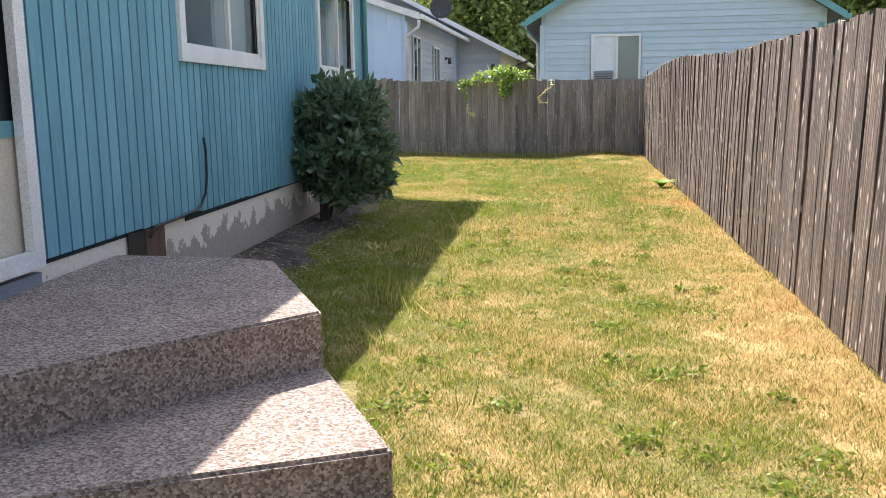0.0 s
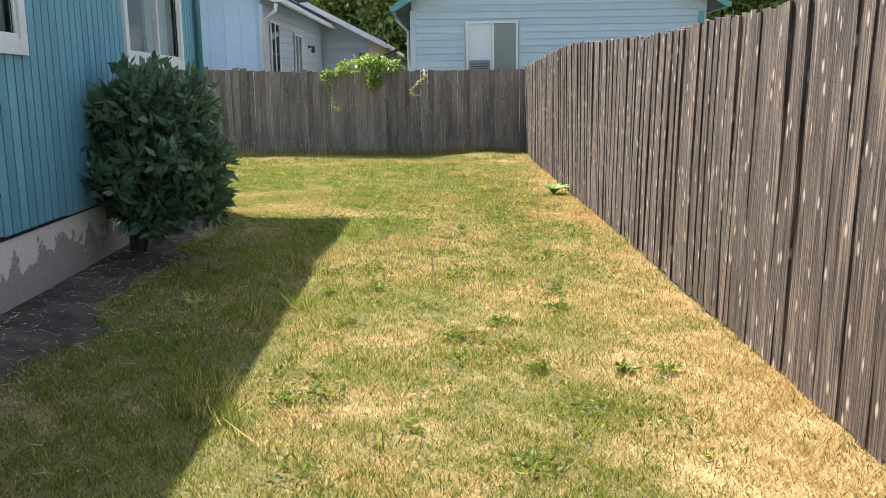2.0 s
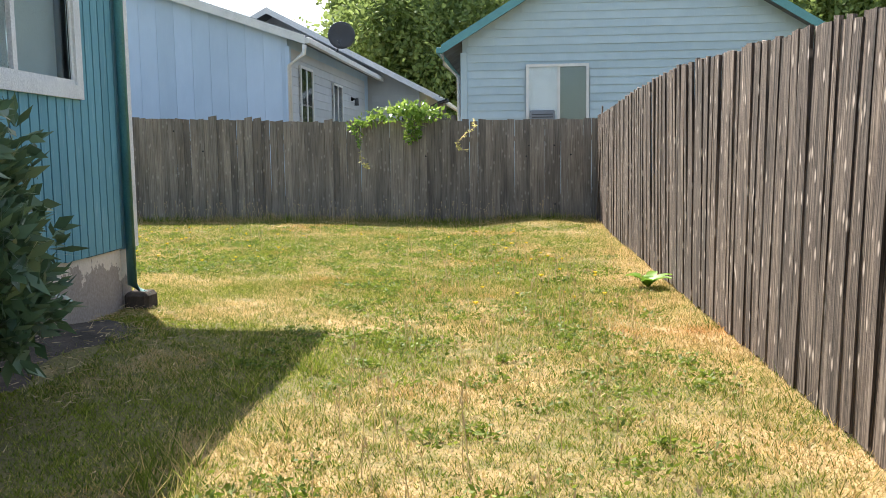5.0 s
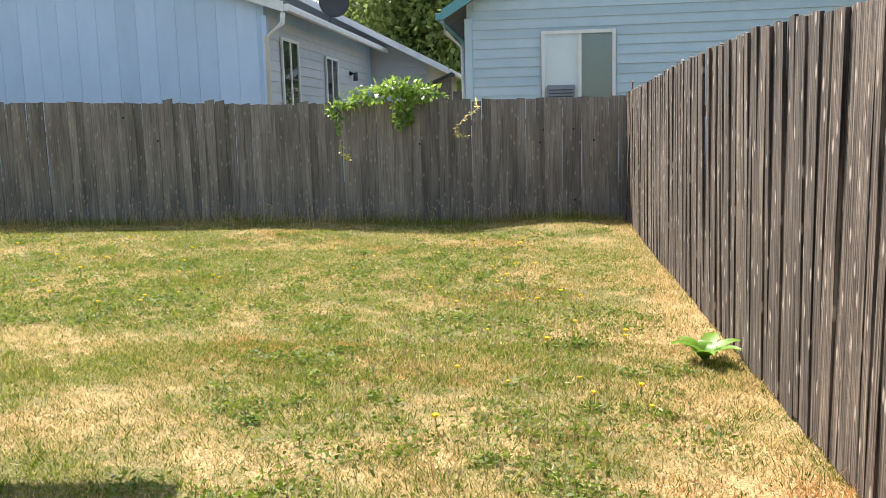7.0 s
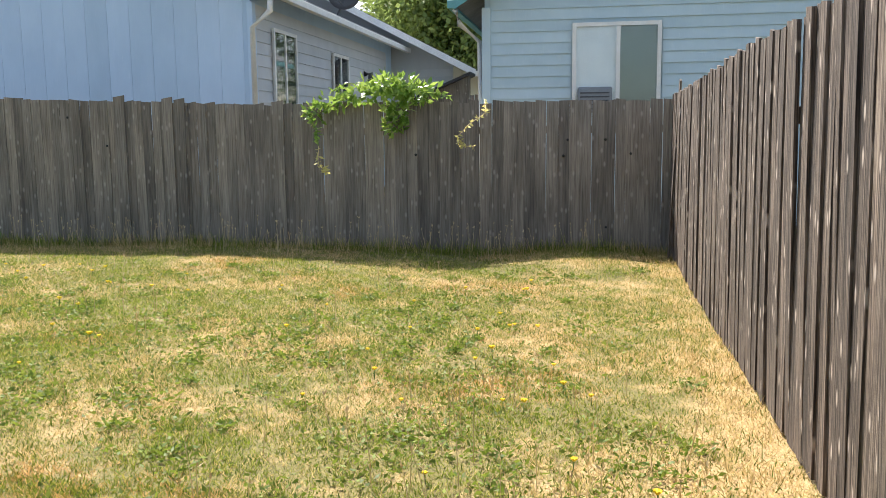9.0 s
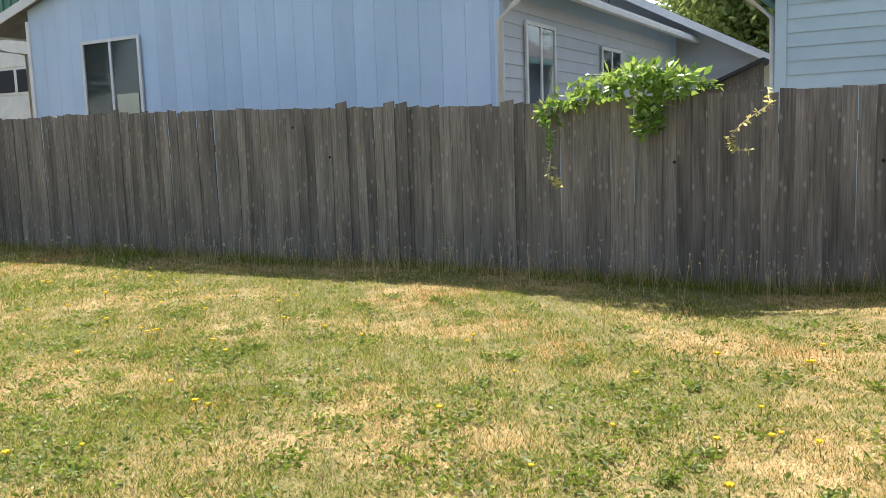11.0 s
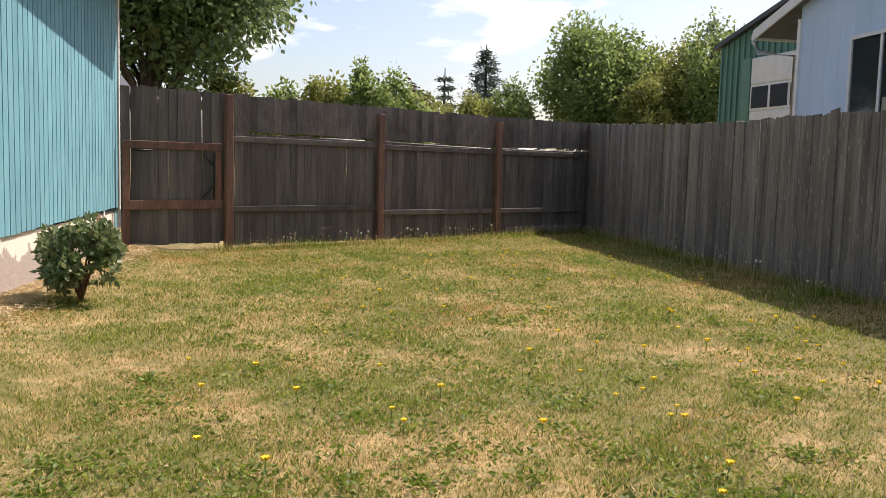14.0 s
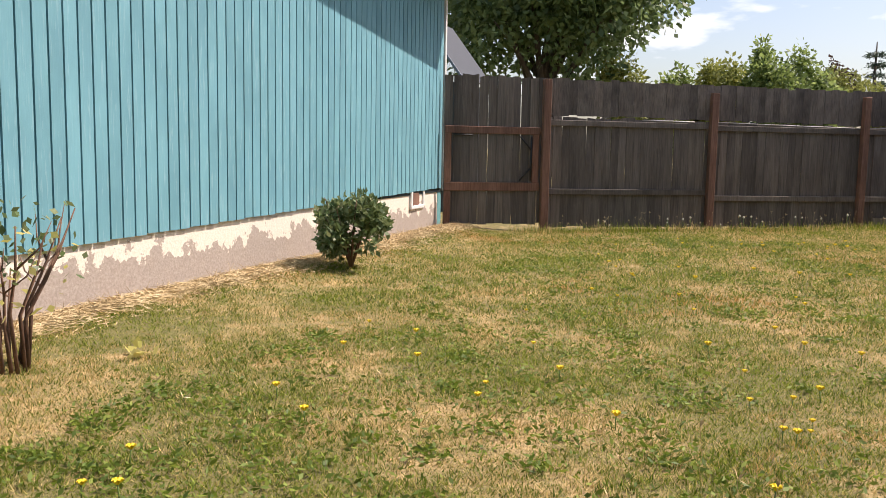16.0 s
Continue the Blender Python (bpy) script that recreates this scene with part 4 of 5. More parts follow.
# ---- neighbouring houses ----


def gable_house(name, label, x0, x1, y0, y1, wall_z, edge_x0, edge_x1, edge_z, pitch, front_over, mat, fascia, side_mat, edge_z0=None):
    h = empty(name, label, "house", "neighbouring houses")
    rx = (edge_x0 + edge_x1) / 2
    rz = edge_z + pitch * (edge_x1 - edge_x0) / 2
    low = edge_z if edge_z0 is None else edge_z0    # height of the other eave
    top = lambda x: min(rz, low + (rz - low) * (x - edge_x0) / (rx - edge_x0) if x < rx else edge_z + pitch * (edge_x1 - x))
    core = mesh_of("wall", [(x0, y0, 0), (x1, y0, 0), (x1, y0, top(x1)), (rx, y0, rz - 0.02), (x0, y0, top(x0)), (x0, y1, 0), (x1, y1, 0), (x1, y1, top(x1)), (rx, y1, rz - 0.02), (x0, y1, top(x0))],
                   [(0, 1, 2, 3, 4), (9, 8, 7, 6, 5), (1, 6, 7, 2), (5, 0, 4, 9), (4, 3, 8, 9), (3, 2, 7, 8), (0, 5, 6, 1)], side_mat)
    wall = part("wall", core, h)
    yf = y0 - front_over
    for xe, ez in ((edge_x0, low), (edge_x1, edge_z)):
        v = []
        for yy in (yf, y1 + 0.3):
            v += [(xe, yy, ez), (rx, yy, rz), (rx, yy, rz + 0.14), (xe, yy, ez + 0.14)]
        r = part("roof", mesh_of("roof", v, [(0, 1, 2, 3), (7, 6, 5, 4), (0, 4, 5, 1), (3, 2, 6, 7), (0, 3, 7, 4), (1, 5, 6, 2)], SHINGLE), h, None, "grey shingle roof")
        part("barge_board", mesh_of("barge_board", [(xe, yf - 0.03, ez - 0.06), (rx, yf - 0.03, rz - 0.06), (rx, yf - 0.03, rz + 0.13), (xe, yf - 0.03, ez + 0.13),
                                                    (xe, yf, ez - 0.06), (rx, yf, rz - 0.06), (rx, yf, rz + 0.13), (xe, yf, ez + 0.13)], BOX_F, fascia), r)
        s = 1 if xe > rx else -1
        part("gutter", box("gutter", min(xe, xe + s * 0.11), max(xe, xe + s * 0.11), yf, y1, ez - 0.04, ez + 0.08, fascia), r)
    return h, wall, top


blue, blue_wall, blue_top = gable_house("blue_house", "pale blue house with white barge boards and grey roof", -15.08, -4.5, 22.95, 33.0, 3.2, -16.42, -4.05, 3.68, 0.34, 0.2, SOFT_BLUE, WHITE, SOFT_BLUE, 4.05)
# grooved panels on the pale blue gable wall
x = -15.03
while x < -4.7:
    w = 0.40
    part("panel", mesh_of("panel", [(x + 0.0022, 22.94, 0.1), (x + w - 0.0022, 22.94, 0.1), (x + w - 0.0022, 22.94, blue_top(x + w) - 0.02), (x + 0.0022, 22.94, blue_top(x) - 0.02),
                                    (x + 0.0022, 22.95, 0.1), (x + w - 0.0022, 22.95, 0.1), (x + w - 0.0022, 22.95, blue_top(x + w) - 0.02), (x + 0.0022, 22.95, blue_top(x) - 0.02)],
                          [(0, 1, 2, 3), (0, 3, 7, 4), (1, 5, 6, 2), (3, 2, 6, 7)], SOFT_BLUE), blue_wall)
    x += w
for k in (0, 1):
    part("corner_board", box("corner_board", (-4.54, -15.12)[k], (-4.44, -15.02)[k], 22.9, 23.04, 0, (3.6, 4.2)[k], (SOFT_BLUE, WHITE)[k]), blue)


def lap_boards(parent, x0, x1, y_face, z0, z1, pitch, mat, limit=None, axis="x", skip=()):
    """Horizontal lapped boards, each tilted out at its foot."""
    z = z0
    while z < z1:
        a, b = x0, x1
        if limit:
            a, b = limit(z + pitch)
        runs = [(a, b)]
        for s0, s1, sz0, sz1 in skip:
            if sz0 - pitch < z < sz1:
                runs = [q for p in runs for q in ((p[0], min(p[1], s0)), (max(p[0], s1), p[1])) if q[1] > q[0]]
        for p, q in runs:
            if axis == "x":
                v = [(p, y_face - 0.026, z), (q, y_face - 0.026, z), (q, y_face - 0.006, z + pitch), (p, y_face - 0.006, z + pitch), (p, y_face, z), (q, y_face, z), (q, y_face, z + pitch), (p, y_face, z + pitch)]
            else:
                v = [(y_face + 0.026, p, z), (y_face + 0.026, q, z), (y_face + 0.006, q, z + pitch), (y_face + 0.006, p, z + pitch), (y_face, p, z), (y_face, q, z), (y_face, q, z + pitch), (y_face, p, z + pitch)]
            part("lap_board", mesh_of("lap_board", v, [(0, 1, 2, 3), (0, 4, 5, 1), (3, 2, 6, 7), (0, 3, 7, 4), (1, 5, 6, 2)], mat), parent)
        z += pitch


lap_boards(blue_wall, 23.05, 32.3, -4.5, 1.2, 3.6, 0.2, LAP_GREY, axis="y")


def far_window(parent, name, label, p0, p1, z0, z1, n, left, right, split=0.5):
    w = empty(name, label, "")
    w.parent = parent
    wall_frame("window_frame", p0, p1, z0, z1, n, 0.05, 0.06, WHITE, w)
    a, b = Vector(p0), Vector(p1)
    m = a.lerp(b, split)
    wall_panel("mullion", tuple(m - (b - a).normalized() * 0.03), tuple(m + (b - a).normalized() * 0.03), z0 + 0.06, z1 - 0.06, n, 0.01, 0.045, WHITE, w)
    wall_panel("backing", tuple(a), tuple(m), z0 + 0.05, z1 - 0.05, n, 0.004, 0.012, left, w)
    wall_panel("backing", tuple(m), tuple(b), z0 + 0.05, z1 - 0.05, n, 0.004, 0.012, right, w)
    for q0, q1 in ((a, m), (m, b)):
        g = wall_panel("pane", tuple(q0), tuple(q1), z0 + 0.06, z1 - 0.06, n, 0.026, 0.032, GLASS, w)
        g.visible_shadow = False
    return w


# these windows get near-black backings, the unlit interiors painted flat
far_window(blue, "window_2", "white-framed sliding window with near-black backing as interior shade", (-13.46, 22.926), (-11.84, 22.926), 1.8, 3.655, (0, -1), ROOM_SHADE, ROOM_SHADE)
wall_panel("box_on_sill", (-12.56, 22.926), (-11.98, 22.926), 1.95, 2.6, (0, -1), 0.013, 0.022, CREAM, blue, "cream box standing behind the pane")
far_window(blue, "window_3", "narrow white-framed window in the side wall", (-4.472, 23.8), (-4.472, 25.0), 1.5, 3.29, (1, 0), ROOM_SHADE, ROOM_SHADE)
far_window(blue, "window_4", "narrow white-framed window in the side wall", (-4.472, 27.3), (-4.472, 28.5), 1.5, 3.17, (1, 0), ROOM_SHADE, ROOM_SHADE)
part("downspout", tube("downspout", [(-4.05, 22.7, 3.6), (-4.08, 22.75, 3.43), (-4.46, 22.93, 3.2), (-4.46, 22.93, 0.1)], 0.05, WHITE, 8), blue, None, "white downspout")
part("downspout", tube("downspout", [(-16.36, 22.7, 3.97), (-16.3, 22.8, 3.75), (-15.2, 22.95, 3.55), (-15.14, 22.95, 0.1)], 0.05, WHITE, 8), blue, None, "white downspout")
part("wall_lamp", tube("wall_lamp", [(-4.47, 30.0, 2.9), (-4.32, 30.0, 2.9), (-4.32, 30.0, 2.7)], 0.07, DISH, 8), blue)

wing, wing_wall, wing_top = gable_house("grey_wing", "shaded grey garage wing with white sloping barge board", -11.3, -2.8, 33.2, 42.0, 3.0, -13.3, -2.05, 2.98, 0.52, 0.9, LAP_GREY, WHITE, LAP_GREY)
lap_boards(wing_wall, -4.4, -2.8, 33.2, 1.4, 3.2, 0.2, LAP_GREY)
part("wall_lamp", tube("wall_lamp", [(-3.05, 33.18, 2.75), (-3.05, 33.0, 2.75), (-3.05, 33.0, 2.5)], 0.07, DISH, 8), wing)

grey, grey_wall, grey_top = gable_house("blue_grey_house", "blue-grey lap-sided house with teal barge boards", -0.68, 6.8, 23.1, 34.0, 3.2, -1.1, 7.2, 3.4, 0.6, 0.4, LAP_BLUE, TEAL_TRIM, LAP_BLUE)
lap_boards(grey_wall, -0.58, 6.7, 23.1, 0.95, 5.5, 0.172, LAP_BLUE, limit=lambda z: (max(-0.6, -1.1 + (z - 3.4) / 0.6 + 0.05), min(6.7, 7.2 - (z - 3.4) / 0.6 - 0.05)) if z > 3.4 else (-0.6, 6.7), skip=[(0.68, 2.05, 1.5, 3.1)])
part("corner_board", box("corner_board", -0.72, -0.58, 23.05, 23.2, 0, 3.4, LAP_BLUE), grey)
part("corner_board", box("corner_board", 6.6, 6.74, 23.05, 23.2, 0, 3.3, TEAL_TRIM), grey)
part("downspout", tube("downspout", [(-1.1, 22.8, 3.35), (-1.06, 22.95, 3.15), (-0.78, 23.3, 2.9), (-0.76, 23.3, 0.1)], 0.045, WHITE, 8), grey, None, "white downspout")
far_window(grey, "window_5", "sliding window with white blind and pale curtain", (0.69, 23.06), (2.03, 23.06), 1.75, 3.12, (0, -1), BLIND, DIM_CURTAIN, 0.52)
ac = part("window_unit", box("window_unit", 0.78, 1.3, 22.88, 23.03, 1.75, 2.14, AC_GREY, 0.02), grey, None, "grey window air conditioner")
for k in range(5):
    part("grille_slat", box("grille_slat", 0.82, 1.26, 22.865, 22.885, 1.8 + 0.06 * k, 1.82 + 0.06 * k, DISH, 0.0), ac)

dish = empty("satellite_dish", "dark grey satellite dish on a bent mast at the roof edge", "satellite dish")
v, f = [], []
R, rings, seg = 0.36, 4, 20
v.append((0, 0.06, 0))
for i in range(1, rings + 1):
    for k in range(seg):
        t = 2 * math.pi * k / seg
        r = R * i / rings
        v.append((r * math.cos(t), 0.06 * (1 - (i / rings) ** 2), r * math.sin(t)))
for k in range(seg):
    f.append((0, 1 + k, 1 + (k + 1) % seg))
for i in range(rings - 1):
    for k in range(seg):
        a, b = 1 + i * seg + k, 1 + i * seg + (k + 1) % seg
        f.append((a, a + seg, b + seg, b))
bowl = part("bowl", mesh_of("bowl", v, f, DISH, True), dish, pose(-4.2, 27.4, 4.42, 15, 0, 10))
bowl.modifiers.new("shell", "SOLIDIFY").thickness = 0.012
part("mast", tube("mast", [(-4.4, 27.45, 3.85), (-4.33, 27.5, 4.07), (-4.22, 27.5, 4.32)], 0.022, DISH, 8), dish)
part("feed_arm", tube("feed_arm", [(-4.22, 27.4, 4.17), (-4.22, 26.95, 4.22)], 0.012, DISH, 6), dish)

inner = empty("garden_fence", "low brown board fence and gate between the neighbouring houses", "fence")
boards_i = board_meshes(FENCE_FAR, 0.14, 0.02, 3, 9)
board_run(inner, boards_i, -2.6, -0.7, 0, lambda c: 27.5, lambda c: 2.25, lambda c: 0.0, (0.13, 0.15), (0.002, 0.01), 21)
lean_to = empty("lean_to", "small grey lean-to with a black sloping roof edge", "shed", at=(-0.25, 0.15, 0.0))
part("panel", prism("panel", [(-1.9, 25.2), (-1.0, 25.2), (-1.0, 25.4), (-1.9, 25.4)], 0.0, lambda x, y: 2.15 + 0.42 * (x + 1.9), FENCE_FAR), lean_to)
part("roof", prism("roof", [(-2.05, 25.0), (-0.95, 25.0), (-0.95, 25.7), (-2.05, 25.7)], lambda x, y: 2.12 + 0.42 * (x + 1.9), lambda x, y: 2.17 + 0.42 * (x + 1.9), BLACK), lean_to)

# green metal shed
shed = empty("green_shed", "green ribbed metal shed with a white sectional garage door", "shed")
shed.matrix_basis = pose(-27.7, 27.6, 0, 0, 0, 6) @ Matrix.Diagonal((1.03, 1.03, 1.13, 1)) @ Matrix.Translation((26.16, -29.6, 0))
stop = lambda x: 4.89 + 0.235 * (x + 26.16) if x < -19 else 6.57 - 0.235 * (x + 19)
part("wall", mesh_of("wall", [(-26.16, 29.6, 0), (-15.6, 29.6, 0), (-15.6, 29.6, 5.75), (-19, 29.6, 6.55), (-26.16, 29.6, 4.88), (-26.16, 40, 0), (-15.6, 40, 0), (-15.6, 40, 5.75), (-19, 40, 6.55), (-26.16, 40, 4.88)],
                     [(0, 1, 2, 3, 4), (9, 8, 7, 6, 5), (1, 6, 7, 2), (5, 0, 4, 9), (4, 3, 8, 9), (3, 2, 7, 8)], GREEN_METAL), shed)
x = -26.1
while x < -16:
    z_low = 4.42 if -24.72 < x < -20.6 else 0.0
    part("rib", mesh_of("rib", box_vf(x, x + 0.07, 29.54, 29.61, z_low, stop(x) - 0.02)[0], BOX_F, GREEN_METAL), shed)
    x += 0.3
part("eave_trim", mesh_of("eave_trim", [(-26.3, 29.4, 4.84), (-19, 29.4, 6.55), (-19, 29.4, 6.68), (-26.3, 29.4, 4.97), (-26.3, 29.6, 4.84), (-19, 29.6, 6.55), (-19, 29.6, 6.68), (-26.3, 29.6, 4.97)], BOX_F, DISH), shed)
part("door_jamb", box("door_jamb", -24.7, -24.28, 29.42, 29.6, 0, 4.42, GREEN_METAL), shed, None, "dark green recess beside the door")
gdoor = part("garage_door", box("garage_door", -24.26, -20.6, 29.47, 29.58, 0, 4.4, WHITE), shed, None, "white sectional garage door")
for k in range(6):
    part("panel", box("panel", -24.24, -20.62, 29.44, 29.475, 0.03 + 0.73 * k, 0.72 + 0.73 * k, WHITE, 0.012), gdoor)
for k in range(4):
    # panes are near-black slabs, with the dark inside painted on
    part("pane", box("pane", -24.15 + 0.92 * k, -23.36 + 0.92 * k, 29.425, 29.455, 3.02, 3.6, ROOM_SHADE, 0.0), gdoor, None, "dark window pane")

# steep little roof beyond the back fence
hut = empty("garden_hut", "steep dark roof of a hut with pale edge boards", "shed", at=(0.95, -1.6, 0.2))
part("wall", prism("wall", [(-19.0, 10.7), (-17.2, 10.7), (-17.2, 12.1), (-19, 12.1)], -0.3, 2.3, DISH), hut)
part("roof", mesh_of("roof", [(-17.0, 12.28, 2.32), (-17.0, 11.4, 3.49), (-17.0, 11.4, 3.55), (-17.0, 12.32, 2.34), (-19, 12.28, 2.32), (-19, 11.4, 3.49), (-19, 11.4, 3.55), (-19, 12.32, 2.34)], BOX_F, DISH), hut)
part("edge_board", mesh_of("edge_board", [(-16.97, 12.3, 2.3), (-16.97, 11.4, 3.5), (-16.97, 11.4, 3.56), (-16.97, 12.34, 2.32), (-17.0, 12.3, 2.3), (-17.0, 11.4, 3.5), (-17.0, 11.4, 3.56), (-17.0, 12.34, 2.32)], BOX_F, AC_GREY), hut)

# ---- trees and plants ----


def crown_points(rng, clumps, n, shell=0.55, reach=1.08):
    """Points in a set of ellipsoid clumps (centre, radii), thickest near each clump's skin, with outward directions."""
    vol = np.array([c[1][0] * c[1][1] * c[1][2] for c in clumps]) ** 0.75
    pick = rng.choice(len(clumps), n, p=vol / vol.sum())
    cen = np.array([c[0] for c in clumps])[pick]
    rad = np.array([c[1] for c in clumps])[pick]
    d = unit(rng.normal(0, 1, (n, 3)))
    r = shell + (reach - shell) * rng.uniform(0, 1, (n, 1)) ** (0.6 if reach < 1.2 else 0.85)
    rough = 1 + 0.16 * np.sin(d[:, :1] * 7 + pick[:, None]) * np.cos(d[:, 2:] * 6 + pick[:, None] * 1.7)
    return cen + d * rad * r * rough, d


def broad_tree(name, label, base, height, half_w, crown_bottom, mat, n, leaf, seed, trunk_r=0.25, stems=1, clumps=26, group="trees beyond the fence"):
    r = np.random.default_rng(seed)
    tree = empty(name, label, "tree", group, at=base)
    cz = (crown_bottom + height) / 2
    hz = (height - crown_bottom) / 2
    cl = []
    for _ in range(clumps * 2):
        d = unit(r.normal(0, 1, 3))
        q = r.uniform(0.4, 0.93)
        s = r.uniform(0.15, 0.3)
        cl.append(((d[0] * half_w * q, d[1] * half_w * q, cz + d[2] * hz * q), (half_w * s, half_w * s, hz * s * 1.25)))
    pts, out = crown_points(r, cl, n, 0.2, 1.35)
    part("crown", soup("crown", leaves(r, pts, out, leaf, leaf * 0.3), mat, 4), tree)
    for s in range(stems):
        a = 2 * math.pi * s / max(stems, 1)
        off = 0.25 * (stems > 1)
        foot = Vector((off * math.cos(a), off * math.sin(a), -0.2))
        for k in range(3 if stems > 1 else 5):
            c = cl[(s * 3 + k) % len(cl)][0]
            end = Vector(c)
            m1 = foot.lerp(end, 0.35) + Vector((0, 0, 0.18 * height))
            if k == 0 or stems == 1:
                fork = foot + Vector((0.1 * end.x, 0.1 * end.y, crown_bottom * 0.8))
            part("limb", tube("limb", [fork, fork.lerp(m1, 0.6), m1.lerp(end, 0.4), end], [trunk_r * 0.6, trunk_r * 0.45, trunk_r * 0.3, trunk_r * 0.08], BARK), tree)
        part("trunk", tube("trunk", [foot, foot.lerp(fork, 0.5), fork], [trunk_r * 1.2, trunk_r * 0.85, trunk_r * 0.65], BARK, 8), tree)
    return tree


def conifer(name, label, base, height, half_w, n, seed, sparse=False, group="conifers beyond the fence"):
    r = np.random.default_rng(seed)
    tree = empty(name, label, "tree", group, at=base)
    part("trunk", tube("trunk", [(0, 0, 0), (0, 0, height * 0.5), (0, 0, height)], [0.03 * height, 0.018 * height, 0.004 * height], BARK), tree)
    whorls = 12 if sparse else 24
    quads = []
    for i in range(whorls):
        t = i / whorls
        z = height * (0.12 + 0.86 * t)
        reach = half_w * (1 - t) ** 0.8 * r.uniform(0.8, 1.15) + 0.08
        for k in range(7):
            a = r.uniform(0, 2 * math.pi)
            L = reach * r.uniform(0.65, 1.1)
            m = int(n / (whorls * 7) * (0.4 + 1.2 * (1 - t)))
            s = r.uniform(0.1, 1, m)
            p = np.stack([np.cos(a) * L * s, np.sin(a) * L * s, z - 0.28 * L * s + 0.12 * L * s ** 2], 1)
            p += r.normal(0, 0.05 * half_w, (m, 3)) * np.array([1, 1, 0.6])
            o = np.tile([np.cos(a), np.sin(a), 0.1], (m, 1))
            quads.append(leaves(r, p, o, 0.30, 0.035, 0.25, 0.45))
    part("crown", soup("crown", np.concatenate(quads), LEAF_FIR, 4), tree)
    return tree


broad_tree("maple_tree", "large dark green broadleaf tree with several bare lower stems", (-39.2, 7.0, 0), 15.6, 6.5, 3.7, LEAF_MAPLE, 42000, 0.36, 11, 0.3, 5, 44)
for i, (x, y, h, w, mt, n) in enumerate(((-40.1, 16.5, 6.3, 1.4, LEAF_BROAD, 6000), (-40, 14.5, 5.3, 1.6, LEAF_YELLOW, 6000), (-40.3, 18.4, 5.6, 1.4, LEAF_BROAD, 5000), (-38.6, 11.1, 5.2, 1.7, LEAF_YELLOW, 5500), (-40.8, 12.7, 5.2, 1.1, LEAF_BROAD, 3500))):
    broad_tree("garden_shrub", "tall leafy green shrub rising above the fence", (x, y, 0), h, w, 1.2, mt, n, 0.24, 40 + i, 0.08, 1, 14, "shrubs beyond the fence")
broad_tree("plum_shrub", "dark reddish rounded shrub far behind the fence", (-59, 21.2, 0), 7.0, 1.2, 3.0, LEAF_PLUM, 3000, 0.25, 51, 0.1, 1, 10, "shrubs beyond the fence")
for i, (y, h, w) in enumerate(((20.3, 6.2, 1.9), (23.3, 6.2, 2.1), (25.1, 6.1, 1.7))):
    broad_tree("hedge_shrub", "yellow-green hedge shrub beyond the fence", (-58, y, 0), h, w, 2.0, LEAF_YELLOW, 4500, 0.26, 60 + i, 0.1, 1, 14, "shrubs beyond the fence")
conifer("young_conifer", "slim sparse young conifer with drooping branches", (-61.2, 23.3, 0), 8.3, 2.5, 5500, 71, True)
conifer("fir_tree", "dense blue-green fir tree", (-63.5, 26.7, 0), 10.4, 3.5, 15000, 72)
broad_tree("garden_shrub", "rounded grey-green shrub before the fir tree", (-59.5, 27.4, 0), 7.2, 2.0, 2.5, LEAF_BROAD, 8000, 0.26, 73, 0.1, 1, 18, "shrubs beyond the fence")
broad_tree("broadleaf_tree", "big rounded dark green tree", (-62.1, 35.1, 0), 11.8, 5.0, 2.0, LEAF_BROAD, 34000, 0.36, 74, 0.3, 1, 44)
broad_tree("broadleaf_tree", "mixed green tree beside the metal shed", (-60.8, 40.3, 0), 11.0, 3.8, 2.0, LEAF_YELLOW, 20000, 0.34, 75, 0.3, 1, 30)
broad_tree("broadleaf_tree", "olive green tree behind the metal shed", (-56.8, 42.1, 0), 11.4, 3.6, 2.0, LEAF_BROAD, 16000, 0.34, 76, 0.3, 1, 30)
broad_tree("garden_shrub", "pale yellow-green bush before the big tree", (-57.1, 36.6, 0), 7.5, 2.0, 2.0, LEAF_YELLOW, 9000, 0.26, 77, 0.1, 1, 20, "shrubs beyond the fence")
conifer("pine_tree", "dark pointed pine rising behind the trees", (-67.3, 46.1, 0), 14.3, 3.6, 12000, 78)
conifer("pine_tree", "dark pointed pine rising behind the trees", (-69.5, 49.0, 0), 13.9, 3.4, 9000, 79)
for i, (x, y, h, w) in enumerate(((-4.5, 52, 13.0, 5.0), (2.0, 55, 13.5, 5.5), (-8.5, 60, 13, 5.5), (14, 46, 11, 5))):
    broad_tree("broadleaf_tree", "tall green tree behind the neighbouring houses", (x, y, 0), h, w, 1.5, LEAF_BROAD, 26000, 0.38, 90 + i, 0.35, 1, 40)

# laurel bush against the side wall
r = np.random.default_rng(21)
laurel = empty("laurel_bush", "dense dark green laurel bush trimmed round on a short trunk", "bush", at=(-2.33, 7.6, 0.0))
clumps = []
for _ in range(34):
    d = unit(r.normal(0, 1, 3))
    q = r.uniform(0.45, 0.78)
    clumps.append(((0.24 + d[0] * 0.56 * q, d[1] * 0.6 * q, 0.99 + d[2] * 0.68 * q), (0.18, 0.18, 0.2)))
clumps += [((0.22, 0, 1.0), (0.4, 0.42, 0.5)), ((0.1, 0.0, 0.55), (0.25, 0.25, 0.2)), ((0.45, 0.05, 0.55), (0.26, 0.3, 0.2)), ((0.3, -0.25, 0.5), (0.25, 0.22, 0.2)), ((0.5, 0.3, 0.6), (0.22, 0.25, 0.2))]
